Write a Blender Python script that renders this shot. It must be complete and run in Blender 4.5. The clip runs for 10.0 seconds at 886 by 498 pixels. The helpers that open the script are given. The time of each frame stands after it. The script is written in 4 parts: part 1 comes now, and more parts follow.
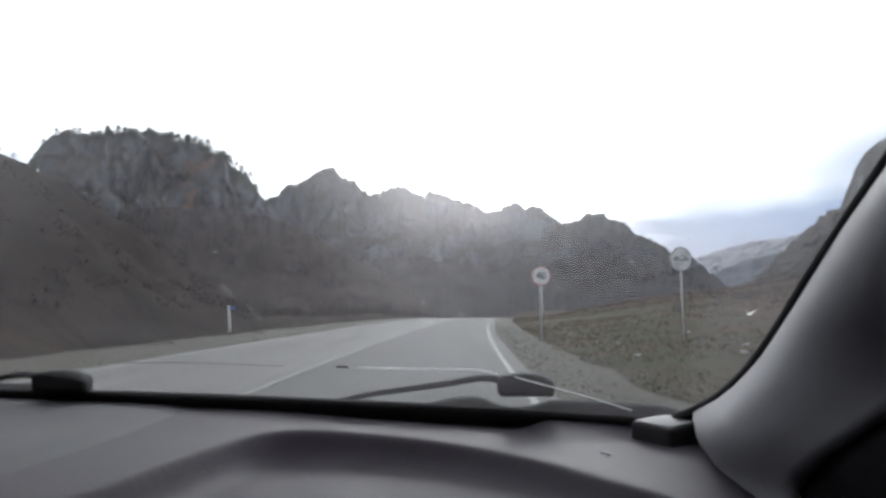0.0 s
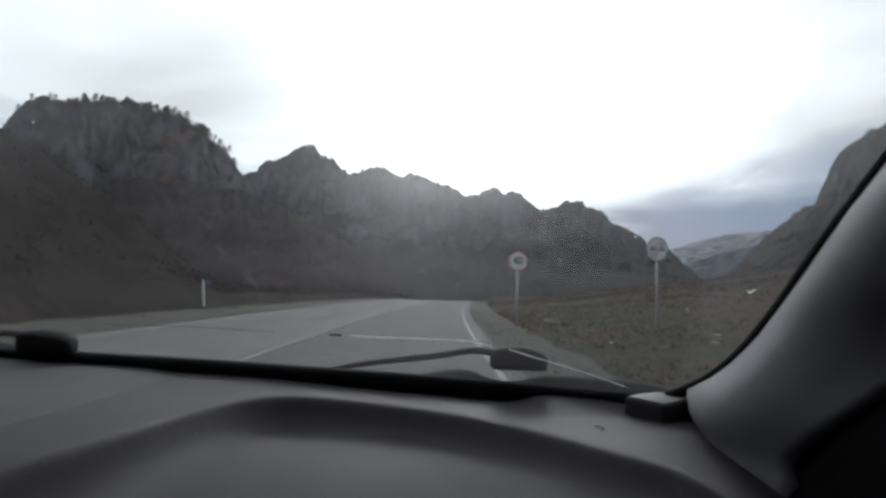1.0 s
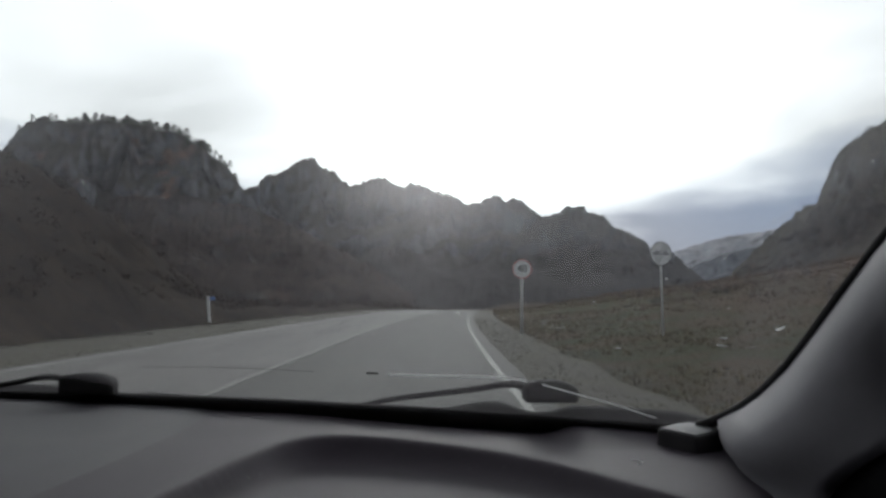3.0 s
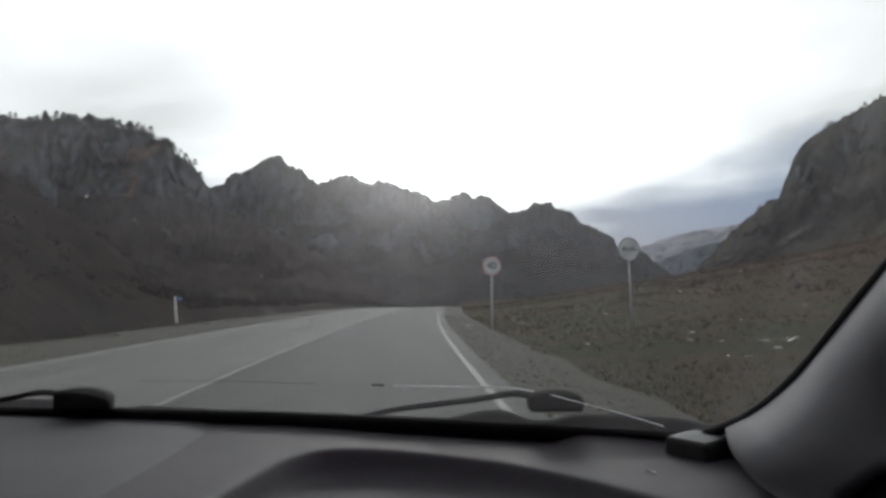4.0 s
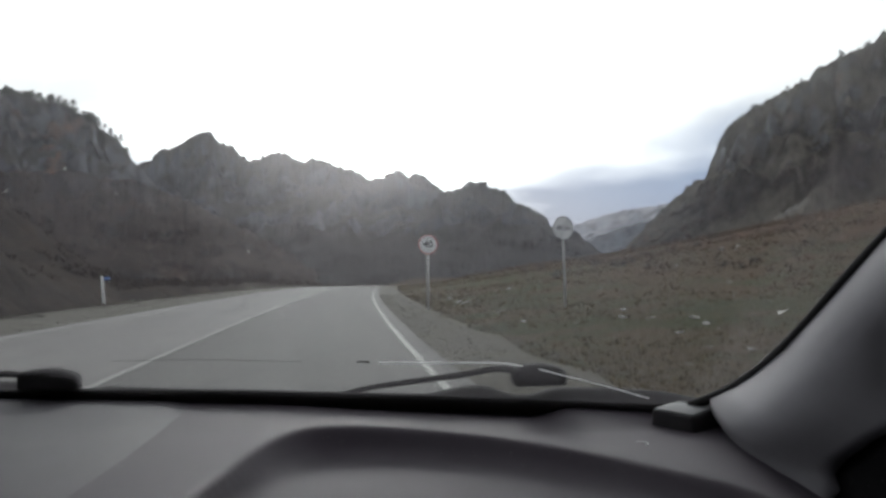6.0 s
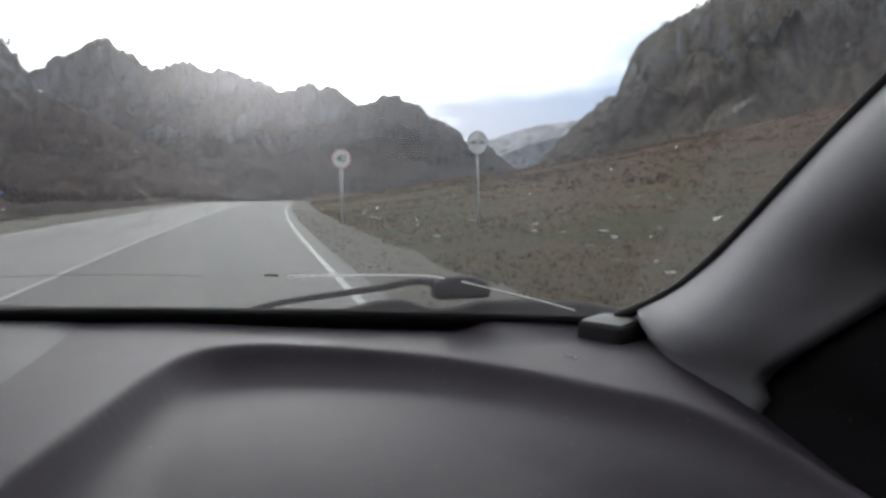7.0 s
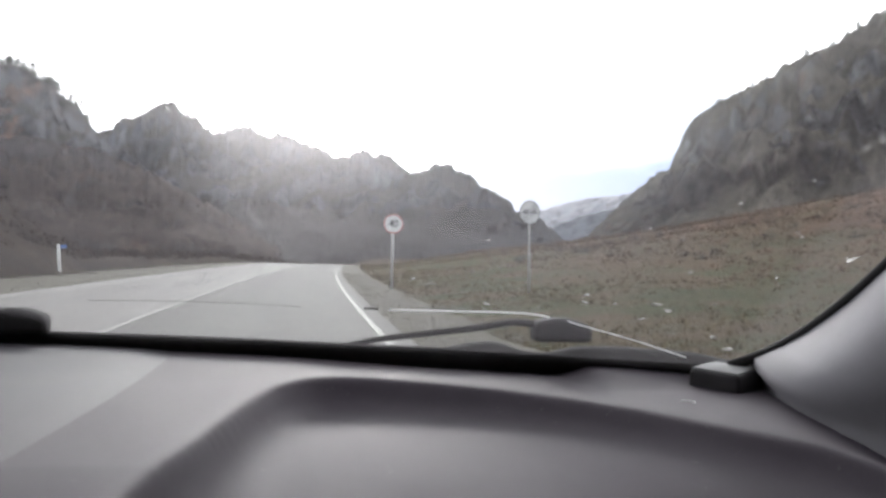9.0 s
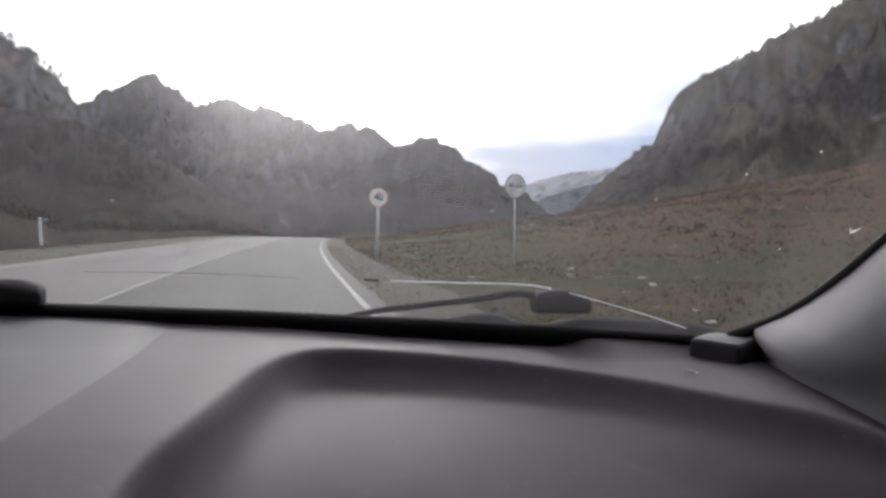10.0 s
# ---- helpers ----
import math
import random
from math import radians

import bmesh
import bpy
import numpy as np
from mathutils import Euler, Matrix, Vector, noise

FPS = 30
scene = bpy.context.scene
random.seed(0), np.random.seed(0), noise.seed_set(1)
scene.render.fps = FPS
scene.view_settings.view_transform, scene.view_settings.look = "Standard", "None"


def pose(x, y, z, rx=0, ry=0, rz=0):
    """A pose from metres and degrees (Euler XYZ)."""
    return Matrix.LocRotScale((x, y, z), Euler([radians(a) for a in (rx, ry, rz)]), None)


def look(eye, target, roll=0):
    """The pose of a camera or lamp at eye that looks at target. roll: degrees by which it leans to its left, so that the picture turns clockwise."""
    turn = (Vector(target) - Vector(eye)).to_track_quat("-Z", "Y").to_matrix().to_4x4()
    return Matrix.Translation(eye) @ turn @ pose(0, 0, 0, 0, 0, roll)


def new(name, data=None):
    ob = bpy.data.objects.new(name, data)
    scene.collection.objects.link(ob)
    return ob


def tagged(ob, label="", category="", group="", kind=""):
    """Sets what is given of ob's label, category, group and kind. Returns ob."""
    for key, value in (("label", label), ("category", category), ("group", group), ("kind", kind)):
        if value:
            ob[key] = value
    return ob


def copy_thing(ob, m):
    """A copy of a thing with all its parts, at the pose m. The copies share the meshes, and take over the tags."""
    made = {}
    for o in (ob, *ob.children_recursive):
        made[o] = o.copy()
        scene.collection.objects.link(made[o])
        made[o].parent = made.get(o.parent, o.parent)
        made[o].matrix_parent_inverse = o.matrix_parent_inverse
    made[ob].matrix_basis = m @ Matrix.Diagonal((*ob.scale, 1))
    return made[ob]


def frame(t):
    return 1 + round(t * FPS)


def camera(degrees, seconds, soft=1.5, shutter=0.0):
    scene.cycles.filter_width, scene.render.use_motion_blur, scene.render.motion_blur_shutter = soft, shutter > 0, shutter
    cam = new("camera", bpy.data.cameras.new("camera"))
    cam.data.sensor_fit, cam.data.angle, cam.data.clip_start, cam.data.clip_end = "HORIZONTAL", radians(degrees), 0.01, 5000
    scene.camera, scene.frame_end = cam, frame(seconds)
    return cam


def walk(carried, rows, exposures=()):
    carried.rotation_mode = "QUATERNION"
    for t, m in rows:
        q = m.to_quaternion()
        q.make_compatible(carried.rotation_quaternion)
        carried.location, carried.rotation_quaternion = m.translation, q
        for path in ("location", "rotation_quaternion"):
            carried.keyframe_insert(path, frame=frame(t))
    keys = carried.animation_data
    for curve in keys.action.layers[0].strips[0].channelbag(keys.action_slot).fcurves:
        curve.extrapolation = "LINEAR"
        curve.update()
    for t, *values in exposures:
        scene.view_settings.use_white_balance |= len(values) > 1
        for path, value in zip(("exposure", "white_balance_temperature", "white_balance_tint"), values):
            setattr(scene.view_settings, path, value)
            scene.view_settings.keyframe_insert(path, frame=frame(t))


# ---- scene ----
# ---------------------------------------------------------------- camera
cam = camera(57.0, 10.0, soft=2.9)
ROWS = [
    (0.0, pose(0.120, 0.040, 1.193, 94.10, 0.00, 0.01)),
    (0.5, pose(0.109, 0.042, 1.191, 93.84, -0.89, -1.14)),
    (1.0, pose(0.097, 0.046, 1.180, 92.89, -1.98, -1.71)),
    (1.5, pose(0.089, 0.022, 1.197, 94.22, -0.24, -0.98)),
    (2.0, pose(0.079, 0.016, 1.209, 94.71, -0.28, -1.53)),
    (2.5, pose(0.074, 0.013, 1.207, 93.70, -0.56, -1.01)),
    (4.0, pose(0.019, 0.015, 1.229, 93.32, 0.26, -3.61)),
    (4.5, pose(-0.003, 0.018, 1.221, 92.28, 0.35, -4.95)),
    (5.0, pose(-0.015, 0.024, 1.232, 92.12, 0.41, -6.93)),
    (6.5, pose(-0.046, 0.037, 1.222, 91.04, 0.53, -10.07)),
    (7.0, pose(-0.032, 0.098, 1.216, 85.80, 0.39, -14.22)),
    (7.5, pose(-0.061, 0.089, 1.195, 86.13, -1.60, -11.89)),
    (8.0, pose(-0.070, 0.108, 1.180, 84.93, -3.81, -12.02)),
    (8.5, pose(-0.075, 0.115, 1.189, 88.82, -1.94, -11.36)),
    (9.0, pose(-0.086, 0.130, 1.181, 90.56, -1.58, -10.81)),
    (9.5, pose(-0.098, 0.133, 1.177, 90.53, -1.57, -11.41)),
    (10.0, pose(-0.102, 0.137, 1.178, 88.74, -1.63, -11.88)),
]
EXPOSURES = [(0.0, 0.38, 6000, 9), (0.5, -0.28, 5950, 7), (1.0, -0.44, 5950, 7), (2.5, -0.42, 6050, 7), (4.0, -0.38, 6200, 7), (5.0, -0.26, 6200, 7), (6.5, 0.22, 6150, 8),
             (7.0, 0.55, 6150, 8), (7.5, 1.12, 6250, 11), (8.0, 1.22, 6250, 11), (8.5, 1.38, 6250, 10), (9.0, 1.08, 6250, 11), (9.5, 0.74, 6300, 12), (10.0, 0.54, 6300, 13)]
walk(cam, ROWS, EXPOSURES)

# ---------------------------------------------------------------- world and sun
SUN_AZ, SUN_EL = -4.0, 21.0          # degrees left of the road, degrees up
sun_dir = Vector((-math.sin(radians(SUN_AZ)) * math.cos(radians(SUN_EL)),
                  math.cos(radians(SUN_AZ)) * math.cos(radians(SUN_EL)), math.sin(radians(SUN_EL))))


class Nodes:
    """Short hand for building a node tree."""

    def __init__(self, tree):
        self.tree = tree
        self.tree.nodes.clear()

    def add(self, kind, values=None, **props):
        n = self.tree.nodes.new(kind)
        if "operation" in props:
            n.operation = props["operation"]
        if "use_clamp" in props:
            n.use_clamp = props["use_clamp"]
        if "clamp" in props:
            n.clamp = props["clamp"]
        if "feature" in props:
            n.feature = props["feature"]
        if "data_type" in props:
            n.data_type, n.blend_type = props["data_type"], props["blend_type"]
        if "sky_type" in props:
            n.sky_type, n.sun_disc = props["sky_type"], props["sun_disc"]
            n.sun_elevation, n.sun_rotation = props["sun_elevation"], props["sun_rotation"]
            n.air_density, n.dust_density = props["air_density"], props["dust_density"]
        for k, v in (values or {}).items():
            if isinstance(v, bpy.types.NodeSocket):
                self.tree.links.new(v, n.inputs[k])
            else:
                n.inputs[k].default_value = v
        return n

    def math(self, op, a, b=0.0, c=0.0, clamp=False):
        return self.add("ShaderNodeMath", {0: a, 1: b, 2: c}, operation=op, use_clamp=clamp).outputs[0]

    def noise(self, vec, scale, detail=4.0, rough=0.55, distort=0.0):
        return self.add("ShaderNodeTexNoise", {"Vector": vec, "Scale": scale, "Detail": detail,
                                               "Roughness": rough, "Distortion": distort}).outputs["Fac"]

    def ramp(self, fac, *stops):
        r = self.add("ShaderNodeValToRGB", {0: fac})
        el = r.color_ramp.elements
        el[0].position, el[0].color = stops[0][0], (*stops[0][1], 1)
        el[1].position, el[1].color = stops[-1][0], (*stops[-1][1], 1)
        for p, c in stops[1:-1]:
            e = el.new(p)
            e.color = (*c, 1)
        return r.outputs["Color"]

    def grey(self, fac, lo, hi):
        return self.add("ShaderNodeMapRange", {0: fac, 1: lo, 2: hi}, clamp=True).outputs[0]

    def mix(self, fac, a, b, blend="MIX"):
        n = self.add("ShaderNodeMix", data_type="RGBA", blend_type=blend)
        for i, v in ((0, fac), (6, a), (7, b)):
            if isinstance(v, bpy.types.NodeSocket):
                self.tree.links.new(v, n.inputs[i])
            else:
                n.inputs[i].default_value = v if i == 0 else (*v, 1)
        return n.outputs[2]

    def coords(self, scale=(1, 1, 1)):
        c = self.add("ShaderNodeTexCoord").outputs["Object"]
        return self.add("ShaderNodeMapping", {"Vector": c, "Scale": scale}).outputs[0]


world = bpy.data.worlds.new("world")
scene.world = world
world.use_nodes = True
w = Nodes(world.node_tree)
sky = w.add("ShaderNodeTexSky", sky_type="NISHITA", sun_disc=False, sun_elevation=radians(SUN_EL),
            sun_rotation=radians(-SUN_AZ), air_density=1.0, dust_density=1.5).outputs["Color"]
way = w.add("ShaderNodeTexCoord").outputs["Generated"]
sep = w.add("ShaderNodeSeparateXYZ", {0: way})
up = w.math("MAXIMUM", sep.outputs[2], 0.0)
lift = w.math("ADD", up, 0.12)
flat = w.add("ShaderNodeCombineXYZ", {0: w.math("DIVIDE", sep.outputs[0], lift), 1: w.math("DIVIDE", sep.outputs[1], lift), 2: 0.0}).outputs[0]
cover = w.noise(flat, 0.55, 5.0, 0.5, 0.3)
streak = w.noise(w.add("ShaderNodeMapping", {"Vector": flat, "Location": (3.1, 1.7, 0), "Scale": (0.9, 0.8, 1)}).outputs[0], 0.9, 5.0, 0.55, 0.4)
sunny = w.add("ShaderNodeVectorMath", {0: way, 1: sun_dir[:]}, operation="DOT_PRODUCT").outputs["Value"]
near_sun = w.math("POWER", w.math("MAXIMUM", sunny, 0.0), 20.0)
thick = w.math("ADD", w.math("MULTIPLY", w.grey(up, 0.10, 0.27), 0.75), w.math("MULTIPLY", cover, 0.62))
thick = w.math("MULTIPLY_ADD", near_sun, 0.5, thick)
thick = w.math("MULTIPLY_ADD", streak, 0.4, w.math("SUBTRACT", thick, 0.2))
cloud = w.grey(thick, 0.43, 0.70)
veil = w.math("MULTIPLY_ADD", w.math("POWER", w.math("MAXIMUM", sunny, 0.0), 55.0), 2.6, 0.20)
tone = w.math("ADD", w.math("MULTIPLY", w.grey(streak, 0.30, 0.70), 0.88), w.math("MULTIPLY_ADD", w.math("POWER", w.math("MAXIMUM", sunny, 0.0), 3.0), 1.0, veil))
white = w.add("ShaderNodeVectorMath", {0: (1.0, 1.0, 0.985), 3: tone}, operation="SCALE").outputs[0]
blue = w.add("ShaderNodeVectorMath", {0: sky, 3: 0.010}, operation="SCALE").outputs[0]
blue = w.add("ShaderNodeVectorMath", {0: blue, 1: (0.20, 0.28, 0.45)}, operation="ADD").outputs[0]
bg = w.add("ShaderNodeBackground", {0: w.mix(cloud, blue, white), 1: 1.0})
w.add("ShaderNodeOutputWorld", {0: bg.outputs[0]})

sun_data = bpy.data.lights.new("sun", "SUN")
sun_data.energy, sun_data.angle, sun_data.color = 0.5, radians(14), (1.0, 0.96, 0.9)
sun = new("sun", sun_data)
sun.matrix_world = look(sun_dir * 300, (0, 0, 0))


# ---------------------------------------------------------------- materials
def material(name):
    m = bpy.data.materials.new(name)
    m.use_nodes = True
    return m, Nodes(m.node_tree)


def finish(n, color, rough=0.8, bump=None, strength=0.4, distance=0.02, metal=0.0, spec=0.5):
    b = n.add("ShaderNodeBsdfPrincipled", {"Base Color": color if isinstance(color, bpy.types.NodeSocket) else (*color, 1),
                                           "Roughness": rough, "Metallic": metal, "Specular IOR Level": spec})
    if bump is not None:
        bn = n.add("ShaderNodeBump", {"Height": bump, "Strength": strength, "Distance": distance})
        n.tree.links.new(bn.outputs[0], b.inputs["Normal"])
    n.add("ShaderNodeOutputMaterial", {0: b.outputs[0]})


def rock_material(name, scale, dark, mid, light, scrub, scrub_amount, tint=None, talus=None, wear_shade=0.85):
    """Cliff rock with streaks, cracks and painted gully shade; scrub on gentle slopes."""
    m, n = material(name)
    p = n.coords((1, 1, 0.62))
    q = n.coords()
    big = n.noise(q, scale * 0.25, 6, 0.6)
    grain = n.noise(p, scale * 1.6, 9, 0.68, 1.2)
    col = n.ramp(grain, (0.32, dark), (0.52, mid), (0.72, light))
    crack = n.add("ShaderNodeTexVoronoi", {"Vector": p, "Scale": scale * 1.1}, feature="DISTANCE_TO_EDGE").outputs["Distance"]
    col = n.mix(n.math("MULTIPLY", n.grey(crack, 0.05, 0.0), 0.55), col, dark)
    if talus:
        earth = n.ramp(n.noise(q, scale * 2.2, 8, 0.7, 0.5), (0.36, tuple(c * 0.62 for c in talus[1])), (0.5, talus[1]), (0.66, tuple(c * 1.45 for c in talus[1])))
        level = n.math("MULTIPLY_ADD", n.math("SUBTRACT", n.noise(n.coords((1, 1, 0.35)), scale * 0.8, 6, 0.65, 0.6), 0.5), -talus[0] * 2.2, n.add("ShaderNodeSeparateXYZ", {0: q}).outputs[2])
        col = n.mix(n.math("MULTIPLY", n.grey(level, talus[0] * 1.12, talus[0] * 0.78), 0.85), col, earth)
    if tint:
        col = n.mix(n.grey(n.noise(q, scale * 0.4, 5, 0.68), 0.53, 0.68), col, tint)
    nz = n.add("ShaderNodeSeparateXYZ", {0: n.add("ShaderNodeNewGeometry").outputs["Normal"]}).outputs[2]
    veg = n.math("ADD", n.math("MULTIPLY", nz, 0.8), n.math("MULTIPLY", n.math("ADD", big, n.noise(q, scale * 3.0, 5, 0.7)), 0.55))
    veg = n.grey(veg, scrub_amount, scrub_amount + 0.22)
    patch = n.math("ADD", n.math("MULTIPLY", n.noise(q, scale * 5.0, 6, 0.7), 0.5), n.math("MULTIPLY", n.noise(q, scale * 0.7, 6, 0.7, 0.6), 0.5))
    scol = n.ramp(patch, (0.41, tuple(c * 0.48 for c in scrub)), (0.5, scrub), (0.61, tuple(c * 1.6 for c in scrub)))
    col = n.mix(veg, col, scol)
    # Shade in the gullies is painted as dark colour, since overcast light gives little.
    gully_shade = n.math("ADD", n.math("MULTIPLY", n.noise(n.coords((1, 1, 0.3)), scale * 1.3, 8, 0.72, 0.8), 0.6), n.math("MULTIPLY", n.noise(q, scale * 7.0, 6, 0.75), 0.4))
    col = n.mix(n.grey(gully_shade, 0.5, 0.38), col, tuple(c * 0.45 for c in scrub))
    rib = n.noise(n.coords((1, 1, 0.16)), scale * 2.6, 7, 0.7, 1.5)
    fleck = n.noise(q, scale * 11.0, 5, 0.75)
    # Hollows between the ribs are darkened in the colour too, with random flecks.
    relief_shade = n.math("MULTIPLY", n.grey(rib, 0.30, 0.60), n.math("MULTIPLY_ADD", n.grey(fleck, 0.36, 0.64), 0.55, 0.72))
    rock_shade = n.math("MULTIPLY_ADD", relief_shade, wear_shade, 1.0 - wear_shade * 0.49)
    col = n.add("ShaderNodeVectorMath", {0: col, 3: rock_shade}, operation="SCALE").outputs[0]
    height = n.math("ADD", grain, n.math("ADD", n.math("MULTIPLY", n.grey(crack, 0.0, 0.12), 0.3), n.math("MULTIPLY", rib, 0.8)))
    finish(n, col, 0.95, height, 1.0, 0.11 / scale, spec=0.02)
    return m


ROCK = rock_material("cliff_rock", 0.10, (0.050, 0.056, 0.070), (0.105, 0.112, 0.128), (0.205, 0.213, 0.225), (0.048, 0.047, 0.045), 0.90, (0.20, 0.118, 0.086), (15.0, (0.084, 0.064, 0.058)))
ROCK_RIGHT = rock_material("shoulder_rock", 0.09, (0.070, 0.073, 0.080), (0.145, 0.148, 0.153), (0.27, 0.272, 0.274), (0.078, 0.071, 0.058), 0.70, (0.14, 0.106, 0.083), (46.0, (0.100, 0.084, 0.070)))
ROCK_FAR = rock_material("ridge_rock", 0.06, (0.052, 0.060, 0.078), (0.098, 0.109, 0.131), (0.18, 0.192, 0.214), (0.047, 0.046, 0.047), 0.78, None, (32.0, (0.068, 0.060, 0.057)))
SCRUB = rock_material("brown_scrub", 0.22, (0.013, 0.012, 0.012), (0.034, 0.028, 0.026), (0.088, 0.078, 0.073), (0.030, 0.023, 0.017), 0.80, (0.082, 0.044, 0.031))
TALUS = rock_material("talus_slope", 0.13, (0.030, 0.029, 0.033), (0.058, 0.053, 0.055), (0.120, 0.113, 0.113), (0.044, 0.036, 0.033), 0.95, (0.082, 0.053, 0.042))
# The pale blue of both distant slopes is air haze put into the colour.
HAZY = rock_material("hazy_far_slope", 0.01, (0.30, 0.33, 0.38), (0.40, 0.42, 0.46), (0.60, 0.59, 0.60), (0.36, 0.36, 0.39), 1.05, wear_shade=0.25)
HAZY_HILL = rock_material("hazy_wooded_slope", 0.03, (0.12, 0.14, 0.175), (0.155, 0.175, 0.21), (0.19, 0.21, 0.24), (0.135, 0.145, 0.165), 0.8, wear_shade=0.3)


def ground_material():
    m, n = material("dry_grassland")
    q = n.coords()
    patch = n.noise(q, 0.10, 5, 0.6)
    mid = n.noise(q, 0.55, 7, 0.7, 0.5)
    fine = n.noise(q, 6.0, 8, 0.78)
    v = n.math("ADD", n.math("MULTIPLY", patch, 0.45), n.math("MULTIPLY", mid, 0.55))
    col = n.ramp(v, (0.37, (0.048, 0.062, 0.026)), (0.46, (0.080, 0.084, 0.040)), (0.53, (0.112, 0.088, 0.053)), (0.66, (0.160, 0.116, 0.078)))
    x = n.add("ShaderNodeSeparateXYZ", {0: q})
    red = n.math("MULTIPLY", n.grey(n.math("MULTIPLY_ADD", n.noise(q, 0.15, 5, 0.65), 3.0, x.outputs[2]), 2.4, 5.4), n.grey(n.noise(q, 0.12, 4, 0.6), 0.28, 0.5))
    col = n.mix(n.math("MULTIPLY", red, 0.9), col, n.mix(n.grey(mid, 0.4, 0.62), (0.068, 0.041, 0.028), (0.145, 0.080, 0.050)))
    col = n.mix(n.grey(fine, 0.58, 0.72), col, (0.23, 0.19, 0.14))
    col = n.mix(n.math("MULTIPLY", n.grey(fine, 0.47, 0.32), 0.8), col, (0.03, 0.028, 0.018))
    bare = n.math("ADD", x.outputs[0], n.math("MULTIPLY", x.outputs[1], -0.032))
    bare = n.math("MULTIPLY_ADD", n.noise(q, 0.5, 5, 0.65), 4.0, bare)
    stones = n.ramp(n.noise(q, 22.0, 8, 0.8), (0.3, (0.055, 0.053, 0.044)), (0.5, (0.105, 0.099, 0.084)), (0.7, (0.21, 0.2, 0.175)))
    bare = n.math("MULTIPLY", n.grey(bare, 5.6, 3.6), n.grey(x.outputs[1], 105.0, 75.0))
    col = n.mix(bare, col, stones)
    col = n.mix(n.grey(n.math("MULTIPLY_ADD", mid, 40.0, x.outputs[1]), 110.0, 150.0), col, n.mix(n.grey(fine, 0.4, 0.6), (0.035, 0.028, 0.02), (0.075, 0.055, 0.036)))
    speck = n.add("ShaderNodeTexVoronoi", {"Vector": q, "Scale": 1.7}, feature="F1").outputs["Distance"]
    col = n.mix(n.grey(n.math("ADD", speck, n.math("MULTIPLY", fine, 0.2)), 0.19, 0.15), col, (0.42, 0.4, 0.37))
    finish(n, col, 0.95, n.math("ADD", fine, mid), 1.0, 0.2, spec=0.03)
    return m


def gravel_material():
    m, n = material("gravel")
    q = n.coords()
    fine = n.noise(q, 22.0, 8, 0.8)
    big = n.noise(q, 0.7, 5, 0.6)
    col = n.ramp(fine, (0.3, (0.05, 0.046, 0.039)), (0.5, (0.090, 0.084, 0.071)), (0.7, (0.18, 0.168, 0.145)))
    col = n.mix(n.grey(big, 0.45, 0.65), col, (0.095, 0.090, 0.066))
    finish(n, col, 0.95, fine, 1.0, 0.03, spec=0.2)
    return m


def asphalt_material(name, tone):
    m, n = material(name)
    q = n.coords()
    lane = n.coords((1.2, 0.05, 1))
    fine = n.noise(q, 60.0, 6, 0.8)
    big = n.noise(q, 0.5, 5, 0.65)
    tracks = n.noise(lane, 1.0, 3, 0.5)
    v = n.math("ADD", n.math("MULTIPLY", fine, 0.5), n.math("ADD", n.math("MULTIPLY", big, 0.25), n.math("MULTIPLY", tracks, 0.35)))
    col = n.ramp(v, (0.38, tuple(c * 0.58 for c in tone)), (0.55, tone), (0.72, tuple(c * 1.5 for c in tone)))
    seam = n.add("ShaderNodeTexVoronoi", {"Vector": n.coords((0.16, 0.05, 1)), "Scale": 1.0, "Randomness": 1.0}, feature="DISTANCE_TO_EDGE").outputs["Distance"]
    col = n.mix(n.grey(seam, 0.004, 0.001), col, (0.035, 0.035, 0.034))
    finish(n, col, 0.8, fine, 0.5, 0.01, spec=0.28)
    return m


def paint_material(name, tone, wear_shade=0.5):
    m, n = material(name)
    q = n.coords()
    fine = n.noise(q, 14.0, 6, 0.75)
    big = n.noise(q, 1.1, 4, 0.6)
    col = n.mix(n.grey(n.math("ADD", n.math("MULTIPLY", fine, 0.6), n.math("MULTIPLY", big, 0.4)), wear_shade, wear_shade + 0.1), tone, (0.13, 0.13, 0.125))
    finish(n, col, 0.7, fine, 0.3, 0.004)
    return m


def plastic_material(name, tone, rough, grain=900.0, spec=0.5):
    m, n = material(name)
    q = n.coords()
    cells = n.add("ShaderNodeTexVoronoi", {"Vector": q, "Scale": grain}, feature="F1").outputs["Distance"]
    dust = n.noise(q, 6.0, 6, 0.65)
    specks = n.noise(q, 120.0, 3, 0.7)
    col = n.mix(n.math("MULTIPLY", n.grey(dust, 0.4, 0.75), 0.35), tone, tuple(c * 1.7 + 0.01 for c in tone))
    col = n.mix(n.math("MULTIPLY", n.grey(specks, 0.66, 0.76), 0.12), col, (0.25, 0.24, 0.23))
    finish(n, col, n.math("MULTIPLY_ADD", dust, 0.16, rough - 0.08), cells, 0.12, 0.0006, spec=spec)
    return m


def plain_material(name, tone, rough=0.6, metal=0.0, vary=0.25, scale=8.0, spec=0.5):
    m, n = material(name)
    v = n.noise(n.coords(), scale, 5, 0.65)
    col = n.ramp(v, (0.3, tuple(c * (1 - vary) for c in tone)), (0.7, tuple(min(c * (1 + vary), 1) for c in tone)))
    finish(n, col, rough, v, 0.15, 0.003, metal, spec)
    return m


